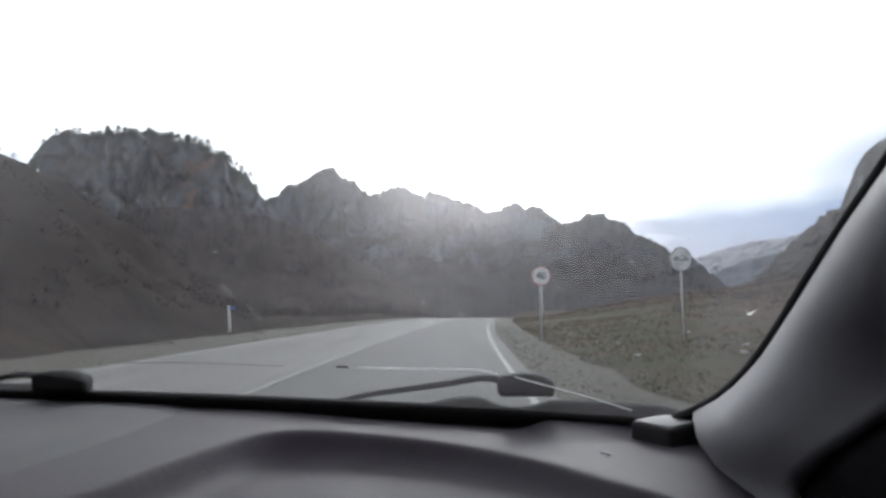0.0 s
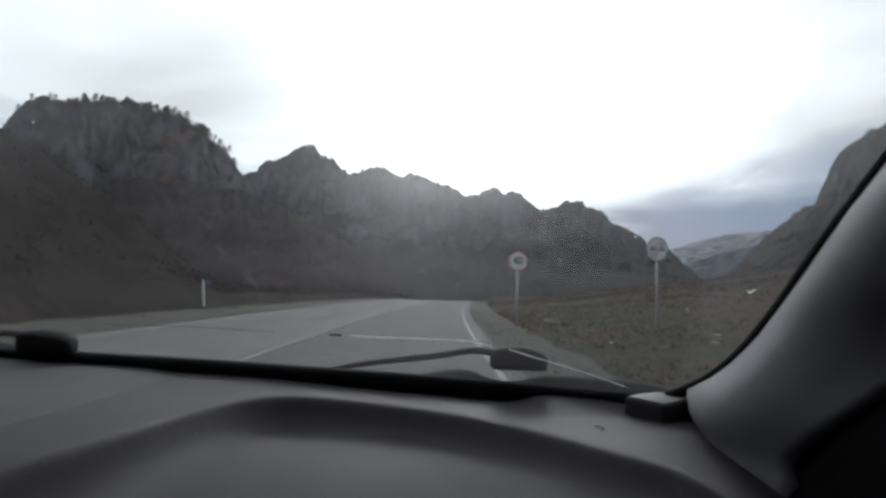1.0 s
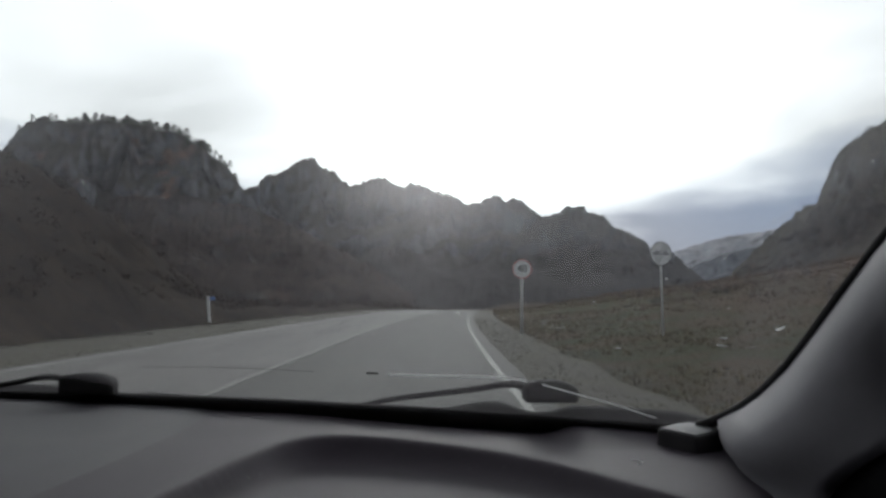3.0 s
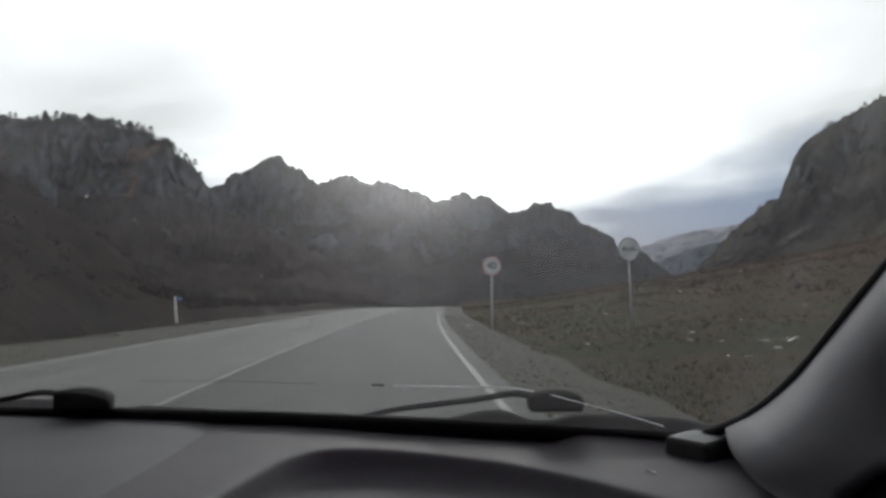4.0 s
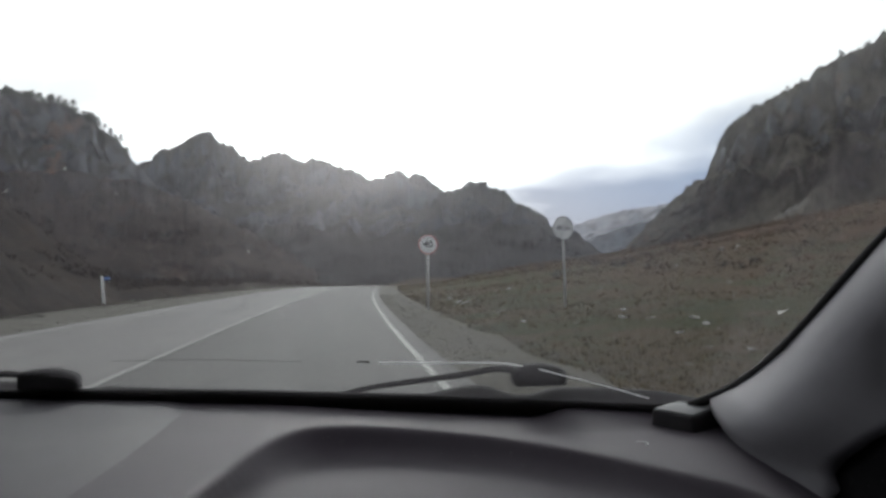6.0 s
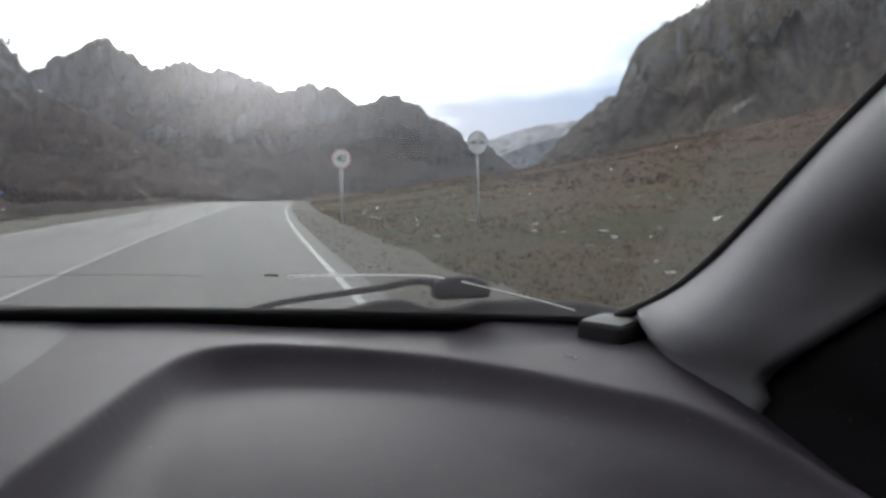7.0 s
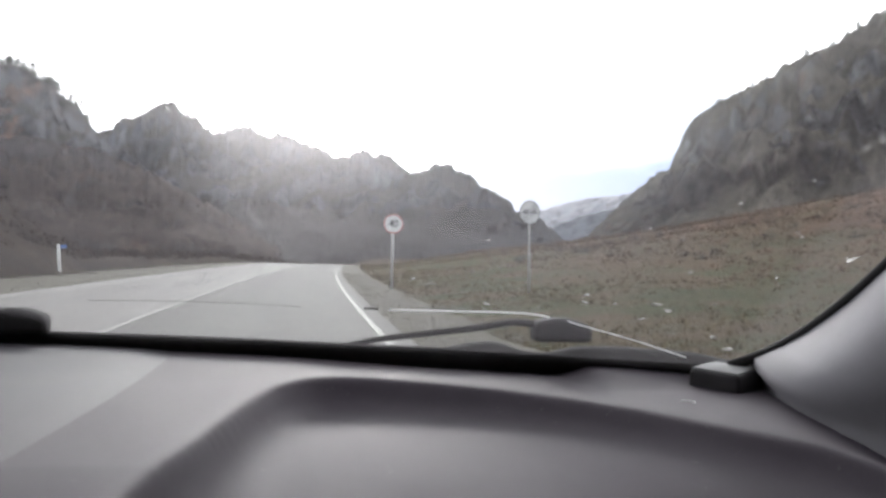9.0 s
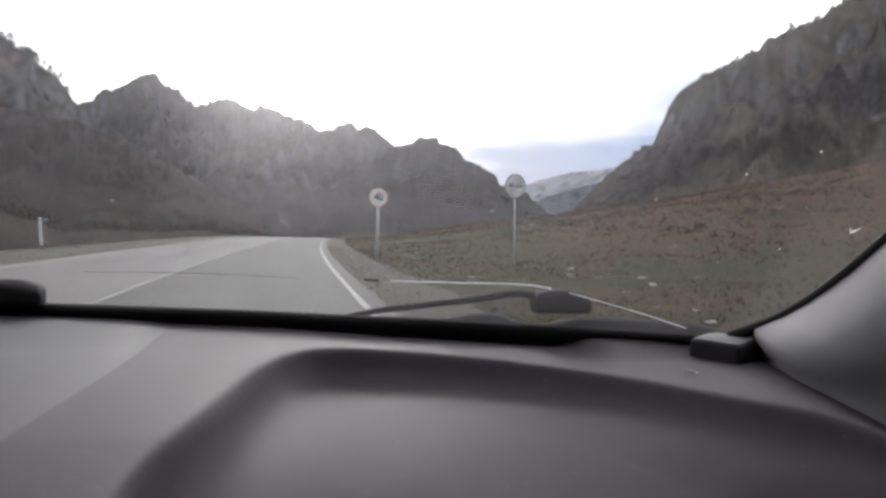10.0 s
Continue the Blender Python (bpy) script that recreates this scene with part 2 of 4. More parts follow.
def leaf_material(name, tone, spread):
    """Foliage: each clump takes its own shade."""
    m, n = material(name)
    r = n.add("ShaderNodeNewGeometry").outputs["Random Per Island"]
    v = n.noise(n.coords(), 0.25, 4, 0.6)
    f = n.math("ADD", n.math("MULTIPLY", r, 0.6), n.math("MULTIPLY", v, 0.4))
    col = n.ramp(f, (0.15, tuple(c * (1 - spread) for c in tone)), (0.5, tone), (0.85, (tone[0] * (1 + spread), tone[1] * (1 + spread * 0.9), tone[2] * (1 + spread * 0.7))))
    finish(n, col, 0.95, spec=0.02)
    return m


def film_material(name, tone, clear=0.0):
    """Dried spots and crack faces that light from outside shines through."""
    m, n = material(name)
    v = n.noise(n.coords(), 300.0, 3, 0.6)
    col = n.mix(v, tuple(c * 0.8 for c in tone), tone)
    a = n.add("ShaderNodeBsdfDiffuse", {0: col}).outputs[0]
    b = n.add("ShaderNodeBsdfTranslucent", {0: col}).outputs[0]
    out = n.add("ShaderNodeMixShader", {0: 0.7, 1: a, 2: b}).outputs[0]
    if clear:
        patchy = n.math("MULTIPLY_ADD", n.noise(n.coords(), 220.0, 4, 0.7), 0.5, clear - 0.25, clamp=True)
        out = n.add("ShaderNodeMixShader", {0: patchy, 1: out, 2: n.add("ShaderNodeBsdfTransparent").outputs[0]}).outputs[0]
    n.add("ShaderNodeOutputMaterial", {0: out})
    return m


def glass_material():
    """Clear glass with a thin film of road dust."""
    m, n = material("dusty_glass")
    g = n.add("ShaderNodeBsdfPrincipled", {"Base Color": (0.97, 0.98, 0.97, 1), "Roughness": 0.0, "IOR": 1.12, "Transmission Weight": 1.0})
    q = n.coords()
    film = n.noise(q, 3.5, 6, 0.6, 0.4)
    wipe = n.noise(n.coords((1, 1, 7)), 5.0, 4, 0.6)
    d = n.add("ShaderNodeBsdfDiffuse", {0: (0.75, 0.72, 0.76, 1)}).outputs[0]
    t = n.add("ShaderNodeBsdfTranslucent", {0: (0.85, 0.81, 0.86, 1)}).outputs[0]
    fwd = n.add("ShaderNodeBsdfRefraction", {"Color": (0.93, 0.90, 0.93, 1), "Roughness": 0.46, "IOR": 1.2}).outputs[0]
    dt = n.add("ShaderNodeMixShader", {0: 0.5, 1: d, 2: t}).outputs[0]
    dt = n.add("ShaderNodeMixShader", {0: 0.68, 1: dt, 2: fwd}).outputs[0]
    fac = n.math("MULTIPLY_ADD", n.grey(n.math("ADD", n.math("MULTIPLY", film, 0.6), n.math("MULTIPLY", wipe, 0.4)), 0.38, 0.66), 0.05, 0.048)
    side = n.math("MULTIPLY_ADD", n.noise(q, 9.0, 4, 0.6), 0.02, n.add("ShaderNodeSeparateXYZ", {0: q}).outputs[0])
    fac = n.math("MULTIPLY_ADD", n.grey(side, 0.360, 0.372), 0.045, fac)
    out = n.add("ShaderNodeMixShader", {0: fac, 1: g.outputs[0], 2: dt}).outputs[0]
    n.add("ShaderNodeOutputMaterial", {0: out})
    return m


GROUND, GRAVEL = ground_material(), gravel_material()
ASPHALT_PALE = asphalt_material("asphalt_pale", (0.128, 0.122, 0.117))
ASPHALT = asphalt_material("asphalt", (0.072, 0.069, 0.066))
LINE = paint_material("road_paint", (0.19, 0.19, 0.178), 0.53)
DASH = plastic_material("dash_plastic", (0.0325, 0.0262, 0.0345), 0.68, spec=0.18)
PAD = plastic_material("pad_plastic", (0.035, 0.0315, 0.038), 0.66, spec=0.21)
TRIM = plastic_material("trim_plastic", (0.165, 0.159, 0.175), 0.7, spec=0.25)
BLACK = plain_material("black_rubber", (0.018, 0.016, 0.018), 0.65, spec=0.2)
# Near-black tone stands in for the shade over the door trim.
DOOR_SHADE = plastic_material("door_shade_black", (0.010, 0.0096, 0.0105), 0.9, spec=0.03)
SHELL = plain_material("dark_lining", (0.03, 0.03, 0.032), 0.9)
HEAD = plain_material("headliner_cloth", (0.10, 0.10, 0.10), 0.95)
SILVER = plain_material("silver_paint", (0.21, 0.215, 0.225), 0.5, 0.0, 0.08)
GLASS = glass_material()
SCUTTLE = plain_material("scuttle_black", (0.013, 0.012, 0.0125), 0.8, spec=0.15)
LID = plain_material("lid_grey", (0.10, 0.10, 0.104), 0.65, spec=0.3)
CHIP = film_material("crack_edge", (0.9, 0.9, 0.9))
CHIP_DARK = plain_material("chip_shadow", (0.05, 0.05, 0.05), 0.5)
SPLAT = film_material("dried_splash", (0.85, 0.84, 0.8))
SMEAR = film_material("dust_smear", (0.8, 0.79, 0.77), 0.92)
SIGN_WHITE = plain_material("sign_white", (0.62, 0.63, 0.64), 0.5, 0.0, 0.08)
SIGN_RED = plain_material("sign_red", (0.46, 0.19, 0.19), 0.5, 0.0, 0.15)
SIGN_BLACK = plain_material("sign_black", (0.035, 0.035, 0.04), 0.5)
SIGN_GREY = plain_material("sign_grey", (0.2, 0.2, 0.21), 0.5)
SIGN_BLUE = plain_material("sign_blue", (0.05, 0.12, 0.34), 0.5)
ZINC = plain_material("galvanised_steel", (0.42, 0.42, 0.41), 0.55, 0.3)
POST_WHITE = plain_material("post_white", (0.66, 0.66, 0.65), 0.7)
BARK = plain_material("bark", (0.09, 0.07, 0.055), 0.95)
NEEDLES = leaf_material("needles", (0.04, 0.05, 0.03), 0.45)
GRASS = leaf_material("dry_grass", (0.118, 0.098, 0.055), 0.6)
PEBBLE = leaf_material("pebble", (0.2, 0.19, 0.17), 0.5)
STONE = plain_material("field_stone", (0.36, 0.345, 0.315), 0.9, 0.0, 0.35, 6.0)
HEATH = leaf_material("dry_heath", (0.112, 0.074, 0.051), 0.4)
BUSH = leaf_material("bare_shrub", (0.034, 0.025, 0.019), 0.5)


# ---------------------------------------------------------------- mesh helpers
def mesh_ob(name, verts, faces, mat, parent=None, label="", smooth=True):
    me = bpy.data.meshes.new(name)
    me.from_pydata([tuple(v) for v in verts], [], [tuple(f) for f in faces])
    me.materials.append(mat)
    if smooth:
        me.shade_smooth()
    me.update()
    ob = new(name, me)
    ob.parent = parent
    if label:
        ob["label"] = label
    return ob


def part(name, bm, mat, parent=None, label="", smooth=True):
    me = bpy.data.meshes.new(name)
    bmesh.ops.recalc_face_normals(bm, faces=bm.faces)
    bm.to_mesh(me)
    bm.free()
    me.materials.append(mat)
    if smooth:
        me.shade_smooth()
    ob = new(name, me)
    ob.parent = parent
    if label:
        ob["label"] = label
    return ob


def grid_faces(nu, nv):
    return [(i * nv + j, (i + 1) * nv + j, (i + 1) * nv + j + 1, i * nv + j + 1) for i in range(nu - 1) for j in range(nv - 1)]


def fbm(x, y, z=0.0, octaves=5, h=0.9):
    return noise.fractal((x, y, z), h, 2.1, octaves, noise_basis="PERLIN_ORIGINAL")


def smoothstep(a, b, x):
    t = np.clip((x - a) / (b - a), 0, 1)
    return t * t * (3 - 2 * t)


def spline(points, n):
    """Smooth curve through a few points."""
    P = [Vector(p) for p in points]
    P = [2 * P[0] - P[1]] + P + [2 * P[-1] - P[-2]]
    out = []
    for i in range(1, len(P) - 2):
        for k in range(n):
            t = k / n
            a, b, c, d = P[i - 1:i + 3]
            out.append(0.5 * ((2 * b) + (c - a) * t + (2 * a - 5 * b + 4 * c - d) * t * t + (3 * b - a - 3 * c + d) * t ** 3))
    out.append(P[-2])
    return out


def tube(points, radius, sides=8, taper=None):
    """A closed tube along points."""
    bm = bmesh.new()
    rings = []
    for i, p in enumerate(points):
        d = (points[min(i + 1, len(points) - 1)] - points[max(i - 1, 0)]).normalized()
        a = d.cross(Vector((0.3, 0.2, 1))).normalized()
        b = d.cross(a)
        r = radius * (1 if taper is None else 1 + (taper - 1) * i / (len(points) - 1))
        rings.append([bm.verts.new(p + a * math.cos(k * math.tau / sides) * r + b * math.sin(k * math.tau / sides) * r) for k in range(sides)])
    for r0, r1 in zip(rings, rings[1:]):
        for k in range(sides):
            bm.faces.new((r0[k], r0[(k + 1) % sides], r1[(k + 1) % sides], r1[k]))
    bm.faces.new(rings[0])
    bm.faces.new(rings[-1])
    return bm


def rounded_box(size, bevel, seg=2, m=None, taper=1.0):
    bm = bmesh.new()
    bmesh.ops.create_cube(bm, size=1.0)
    for v in bm.verts:
        s = taper if v.co.z > 0 else 1.0
        v.co = Vector((v.co.x * size[0] * s, v.co.y * size[1] * s, v.co.z * size[2]))
    bmesh.ops.bevel(bm, geom=bm.edges[:], offset=bevel, segments=seg, affect="EDGES", profile=0.6)
    if m:
        bm.transform(m)
    return bm


# ---------------------------------------------------------------- ground and road
ROAD_R, ROAD_C, ROAD_L = 1.10, -2.75, -6.75


def bend(y):
    """Sideways shift of the road, which curves slowly to the right further on."""
    d = min(max(y, -60.0), 300.0)
    return 0.010 * d + (0.00050 * min(d, 130.0) ** 2 if d > 0 else 0.0) + 0.10 * max(d - 130.0, 0.0)


def crest_drop(y):
    """The road tips over a low crest."""
    return -0.035 * (min(max(y - 88.0, 0.0), 130.0) ** 2 / (min(max(y - 88.0, 0.0), 130.0) + 30.0))


def ground_height(x, y):
    s = x - (ROAD_R + 2.0 + bend(min(max(y, -50), 260)))
    hill = 0.0
    if s > 0:
        k = 0.112 * (s - 2.2 * (1 - math.exp(-s / 2.2))) + 0.0021 * min(s, 90.0) ** 2
        crown = float(np.interp(math.degrees(math.atan2(x, max(y, 1.0))), [0, 7, 11, 15, 20.7, 25, 30, 34, 39, 60, 90], [1.8, 2.3, 3.4, 4.4, 5.8, 7.4, 9.4, 11.2, 13.2, 19.0, 19.0]))
        hill = crown * math.tanh(k / crown) * (1 - float(smoothstep(110, 300, math.hypot(x, y))))
        amount = min(s / 6, 1.0) * (1 - 0.6 * float(smoothstep(150, 300, y)))
        hill += amount * (0.4 * fbm(x * 0.06, y * 0.06, 3.0) + 0.14 * fbm(x * 0.4, y * 0.4, 1.0))
    left = (ROAD_L - 1.2 + bend(min(max(y, -50), 260))) - x
    dip = 0.0
    if left > 0:
        dip = min(left / 8, 1) * 0.12 * fbm(x * 0.3, y * 0.3, 5.0)
    return hill + dip - 0.04 + crest_drop(y) * (1 - 0.92 * float(smoothstep(2.0, 22.0, s)))


def axis(lo, hi, mid, n, k):
    u = np.linspace(-1, 1, n)
    s = np.sinh(k * u) / math.sinh(k)
    return np.where(s < 0, mid + s * (mid - lo), mid + s * (hi - mid))


gx, gy = axis(-4800, 4800, 12, 260, 7.2), axis(-4800, 4800, 25, 260, 7.0)
ground = mesh_ob("ground", [(x, y, ground_height(x, y)) for x in gx for y in gy], grid_faces(len(gx), len(gy)), GROUND)
tagged(ground, "dry brown grassland rising beside the road", "ground", kind="structure")

ROAD_Y = [-30 + 1.25 * i for i in range(240)]


def strip(name, left, right, z, mat, ys, label, category, cross=1, ragged=0.0, far_side=-1):
    verts, faces = [], []
    for y in ys:
        for k in range(cross + 1):
            f = k / cross
            x = left + (right - left) * f
            verts.append((x + bend(y) + (ragged * fbm(y * 0.35, x, 2.0, 4) if k == far_side else 0.0), y, z + crest_drop(y)))
    n = cross + 1
    base = len(verts)
    verts += [(v[0], v[1], v[2] - 0.09) for v in verts]
    for i in range(len(ys) - 1):
        for k in range(cross):
            a = i * n + k
            faces.append((a, a + 1, a + n + 1, a + n))
        for a, b in ((i * n, i * n + n), (i * n + cross, i * n + n + cross)):
            faces.append((a, b, b + base, a + base))
    for i in (0, len(ys) - 1):
        for k in range(cross):
            a = i * n + k
            faces.append((a, a + 1, a + 1 + base, a + base))
    ob = mesh_ob(name, verts, faces, mat, smooth=False)
    return tagged(ob, label, category, kind="structure")


strip("shoulder_1", ROAD_R + 0.35, ROAD_R + 1.9, -0.012, GRAVEL, ROAD_Y, "grey gravel shoulder beside the asphalt", "shoulder", 4, 0.35, 4)
strip("shoulder_2", ROAD_L - 3.2, ROAD_L - 0.3, 0.004, GRAVEL, ROAD_Y, "grey gravel shoulder below the slope", "shoulder", 3, 1.3, 0)
strip("road_1", ROAD_C, ROAD_R + 0.36, 0.02, ASPHALT, ROAD_Y, "dark grey asphalt lane with fine cracks", "road", 2)
strip("road_2", ROAD_L - 0.32, ROAD_C, 0.02, ASPHALT_PALE, ROAD_Y, "pale asphalt lane of the road", "road", 2)
strip("edge_line_1", ROAD_R - 0.04, ROAD_R + 0.06, 0.026, LINE, ROAD_Y, "worn white edge line on asphalt", "road marking")
strip("edge_line_2", ROAD_L - 0.08, ROAD_L + 0.06, 0.026, LINE, ROAD_Y, "worn white edge line on asphalt", "road marking")
strip("centre_line", ROAD_C - 0.035, ROAD_C + 0.04, 0.026, LINE, ROAD_Y, "worn white centre line on asphalt", "road marking")


# ---------------------------------------------------------------- mountains
SLOPE = [(0.0, 0.0), (0.5, 0.30), (0.62, 0.6), (0.72, 0.84), (0.86, 0.95), (1.0, 1.0)]
GENTLE = [(0.0, 0.0), (0.3, 0.3), (0.6, 0.62), (0.8, 0.84), (0.92, 0.95), (1.0, 1.0)]


def mountain(name, label, outline, dist, foot, back, nu, nv, seed, mat, flute=0.02, jag=0.02, slope=SLOPE, step=3.0):
    """A rocky mountain seen from the road: outline is a list of (bearing, height angle) of its crest."""
    az0, az1 = outline[0][0], outline[-1][0]
    az = np.linspace(az0, az1, nu)
    el = np.interp(-az, [-a for a, e in outline], [e for a, e in outline])
    fr, fz = [a for a, b in slope], [b for a, b in slope]
    nf = int(nv * 0.72)
    verts, crest = [], []
    for i, a in enumerate(az):
        sa, ca = -math.sin(radians(a)), math.cos(radians(a))
        along = radians(a) * dist
        col = []
        size = math.tan(radians(el[i])) * dist
        for j in range(nv):
            if j < nf:
                f = j / (nf - 1)
                r = dist * (foot + (1 - foot) * np.interp(f, np.linspace(0, 1, len(fr)), fr))
                g = np.interp(f, np.linspace(0, 1, len(fr)), fz)
            else:
                f = (j - nf + 1) / (nv - nf)
                r = dist * (1 + (back - 1) * f)
                g = 1 - smoothstep(0, 1, f) * 1.02
            k = 1.0 / (dist * 0.03)
            zz = g * size
            fold = fbm(along * k * 0.5 + seed + zz * k * 0.45, zz * k * 0.8, seed, 6, 0.8)
            mass = fbm(along * k * 0.16 + seed * 2.3 - zz * k * 0.06, zz * k * 0.16, seed + 7, 3, 1.0)
            env = math.sin(math.pi * min(max(g, 0.02), 0.98)) if j < nf else 0.3
            r2 = r + dist * flute * (fold * 1.2 + mass * 2.2) * env
            z2 = zz + size * 0.16 * fbm(along * k * 0.9, r * k * 0.9, seed + 3, 5, 0.8) * min(g * 1.4, 1) * (1 if j < nf else 0.5)
            col.append([r2, z2])
        top = max(math.atan2(z, r) for r, z in col)
        want = radians(el[i]) + radians(jag * 20) * fbm(along * k * 3.2 + 11, seed, 0.0, 6, 0.55)
        scale = math.tan(max(want, 0.001)) / max(math.tan(top), 1e-4)
        best = max(col, key=lambda c: c[1] / c[0])
        crest.append((a, sa * best[0], ca * best[0], best[1] * scale + 1.2))
        for r, z in col:
            z *= 1 + (scale - 1) * float(smoothstep(0.25, 0.85, z / max(size, 0.1)))
            verts.append((sa * r, ca * r, max(z, -3.0) + (1.2 if z > 0 else 0) - 9.0 * (1 - min(max(z, 0) / (0.1 * size + 0.1), 1))))
    ob = mesh_ob(name, verts, grid_faces(nu, nv), mat)
    tagged(ob, label, "mountain", kind="structure")
    return crest


mountain("backdrop_far", "distant mountains dusted with snow, paled by haze in their colour", [(-9, 1.5), (-14, 2.5), (-17, 3.2), (-18.5, 3.75), (-20.4, 4.25), (-22.5, 4.55), (-25, 4.9), (-30, 4.2), (-36, 2.0)],
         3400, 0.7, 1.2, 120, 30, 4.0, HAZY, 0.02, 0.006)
mountain("backdrop_middle", "wooded hill in the distant valley, blue haze in its colour", [(-14, 1.0), (-17, 1.7), (-18.6, 2.4), (-20.5, 3.1), (-23, 3.7), (-27, 4.4), (-34, 4.0)],
         1500, 0.7, 1.2, 120, 30, 9.0, HAZY_HILL, 0.02, 0.006)
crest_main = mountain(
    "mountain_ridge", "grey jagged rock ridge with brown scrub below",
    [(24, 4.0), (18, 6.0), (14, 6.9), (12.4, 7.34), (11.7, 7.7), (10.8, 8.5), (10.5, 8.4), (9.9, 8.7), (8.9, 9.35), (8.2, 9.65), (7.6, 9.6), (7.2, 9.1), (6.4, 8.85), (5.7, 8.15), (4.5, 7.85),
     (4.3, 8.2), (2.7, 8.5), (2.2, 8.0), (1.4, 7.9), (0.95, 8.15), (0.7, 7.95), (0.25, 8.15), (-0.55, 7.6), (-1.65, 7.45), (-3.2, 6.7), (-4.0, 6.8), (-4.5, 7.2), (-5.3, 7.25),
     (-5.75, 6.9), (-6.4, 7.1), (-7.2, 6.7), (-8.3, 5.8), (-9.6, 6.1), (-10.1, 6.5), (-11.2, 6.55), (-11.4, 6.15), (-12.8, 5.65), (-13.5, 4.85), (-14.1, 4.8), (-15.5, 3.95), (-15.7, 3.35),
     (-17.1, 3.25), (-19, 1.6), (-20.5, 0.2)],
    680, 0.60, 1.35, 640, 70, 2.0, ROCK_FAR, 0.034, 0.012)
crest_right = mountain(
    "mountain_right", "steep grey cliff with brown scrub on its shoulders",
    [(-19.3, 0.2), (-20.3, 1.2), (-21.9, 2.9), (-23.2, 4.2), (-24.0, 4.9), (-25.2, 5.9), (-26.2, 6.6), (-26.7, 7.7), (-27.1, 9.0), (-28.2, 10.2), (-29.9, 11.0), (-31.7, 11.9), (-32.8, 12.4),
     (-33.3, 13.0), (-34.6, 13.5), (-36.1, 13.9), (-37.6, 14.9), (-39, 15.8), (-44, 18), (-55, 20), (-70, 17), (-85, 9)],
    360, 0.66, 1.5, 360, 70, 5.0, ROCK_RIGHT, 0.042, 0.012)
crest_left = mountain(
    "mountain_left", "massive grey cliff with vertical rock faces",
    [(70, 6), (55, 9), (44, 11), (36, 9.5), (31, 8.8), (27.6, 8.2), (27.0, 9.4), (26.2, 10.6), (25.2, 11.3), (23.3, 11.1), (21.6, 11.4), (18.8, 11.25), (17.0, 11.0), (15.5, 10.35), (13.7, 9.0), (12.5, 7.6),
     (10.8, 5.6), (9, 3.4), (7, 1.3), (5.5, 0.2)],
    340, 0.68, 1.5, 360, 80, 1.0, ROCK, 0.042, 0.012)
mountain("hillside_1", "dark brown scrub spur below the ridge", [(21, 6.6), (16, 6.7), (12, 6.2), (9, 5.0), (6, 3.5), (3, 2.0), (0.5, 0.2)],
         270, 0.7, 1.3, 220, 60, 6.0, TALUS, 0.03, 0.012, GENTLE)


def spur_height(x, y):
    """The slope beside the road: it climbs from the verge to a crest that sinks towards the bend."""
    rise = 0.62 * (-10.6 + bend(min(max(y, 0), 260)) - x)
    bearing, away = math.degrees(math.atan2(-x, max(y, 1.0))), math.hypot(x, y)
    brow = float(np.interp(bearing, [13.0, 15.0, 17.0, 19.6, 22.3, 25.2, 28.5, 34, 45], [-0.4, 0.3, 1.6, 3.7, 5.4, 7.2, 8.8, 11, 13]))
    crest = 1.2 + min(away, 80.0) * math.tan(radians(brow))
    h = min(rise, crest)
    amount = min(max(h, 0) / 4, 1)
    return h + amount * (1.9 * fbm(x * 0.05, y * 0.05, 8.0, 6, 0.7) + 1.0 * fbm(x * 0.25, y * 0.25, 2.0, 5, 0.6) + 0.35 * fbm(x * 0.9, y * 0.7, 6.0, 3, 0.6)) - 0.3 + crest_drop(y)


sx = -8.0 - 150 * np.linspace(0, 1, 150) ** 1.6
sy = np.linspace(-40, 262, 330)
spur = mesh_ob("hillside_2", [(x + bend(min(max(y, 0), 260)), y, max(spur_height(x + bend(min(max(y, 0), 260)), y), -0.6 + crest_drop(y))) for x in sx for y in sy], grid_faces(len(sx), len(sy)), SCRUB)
tagged(spur, "dark brown scrub slope above the road", "hillside", kind="structure")


# ---------------------------------------------------------------- the car round the camera
car = new("car")
tagged(car, "dusty car interior with dark grey dashboard", "car")

BROW = spline([(-0.185, 0.30, 0), (-0.175, 0.46, 0), (-0.165, 0.57, 0), (-0.14, 0.69, 0), (-0.112, 0.83, 0), (-0.085, 0.915, 0), (-0.045, 0.952, 0), (0.02, 0.94, 0),
               (0.12, 0.875, 0), (0.20, 0.785, 0), (0.255, 0.69, 0), (0.30, 0.61, 0), (0.335, 0.50, 0), (0.35, 0.30, 0)], 60)
BX, BY = np.array([p.x for p in BROW]), np.array([p.y for p in BROW])
FAR = spline([(-1.2, 1.275, 0), (-0.8, 1.235, 0), (-0.5, 1.195, 0), (-0.2, 1.135, 0), (0.0, 1.068, 0), (0.1, 1.032, 0), (0.2, 0.988, 0), (0.30, 0.945, 0), (0.40, 0.895, 0), (0.5, 0.835, 0)], 12)
FAR_X, FAR_Y = [p.x for p in FAR], [p.y for p in FAR]


def dash_far(x):
    return float(np.interp(x, FAR_X, FAR_Y))


def brow_distance(x, y):
    """Distance inside the curved brow of the dashboard, negative outside."""
    d = float(np.sqrt(np.min((BX - x) ** 2 + (BY - y) ** 2)))
    cross = (BX[:-1] > x) != (BX[1:] > x)
    step = np.where(cross, BX[1:] - BX[:-1], 1.0)
    above = y < BY[:-1] + (x - BX[:-1]) * (BY[1:] - BY[:-1]) / step
    return d if int(np.sum(cross & above)) % 2 else -d


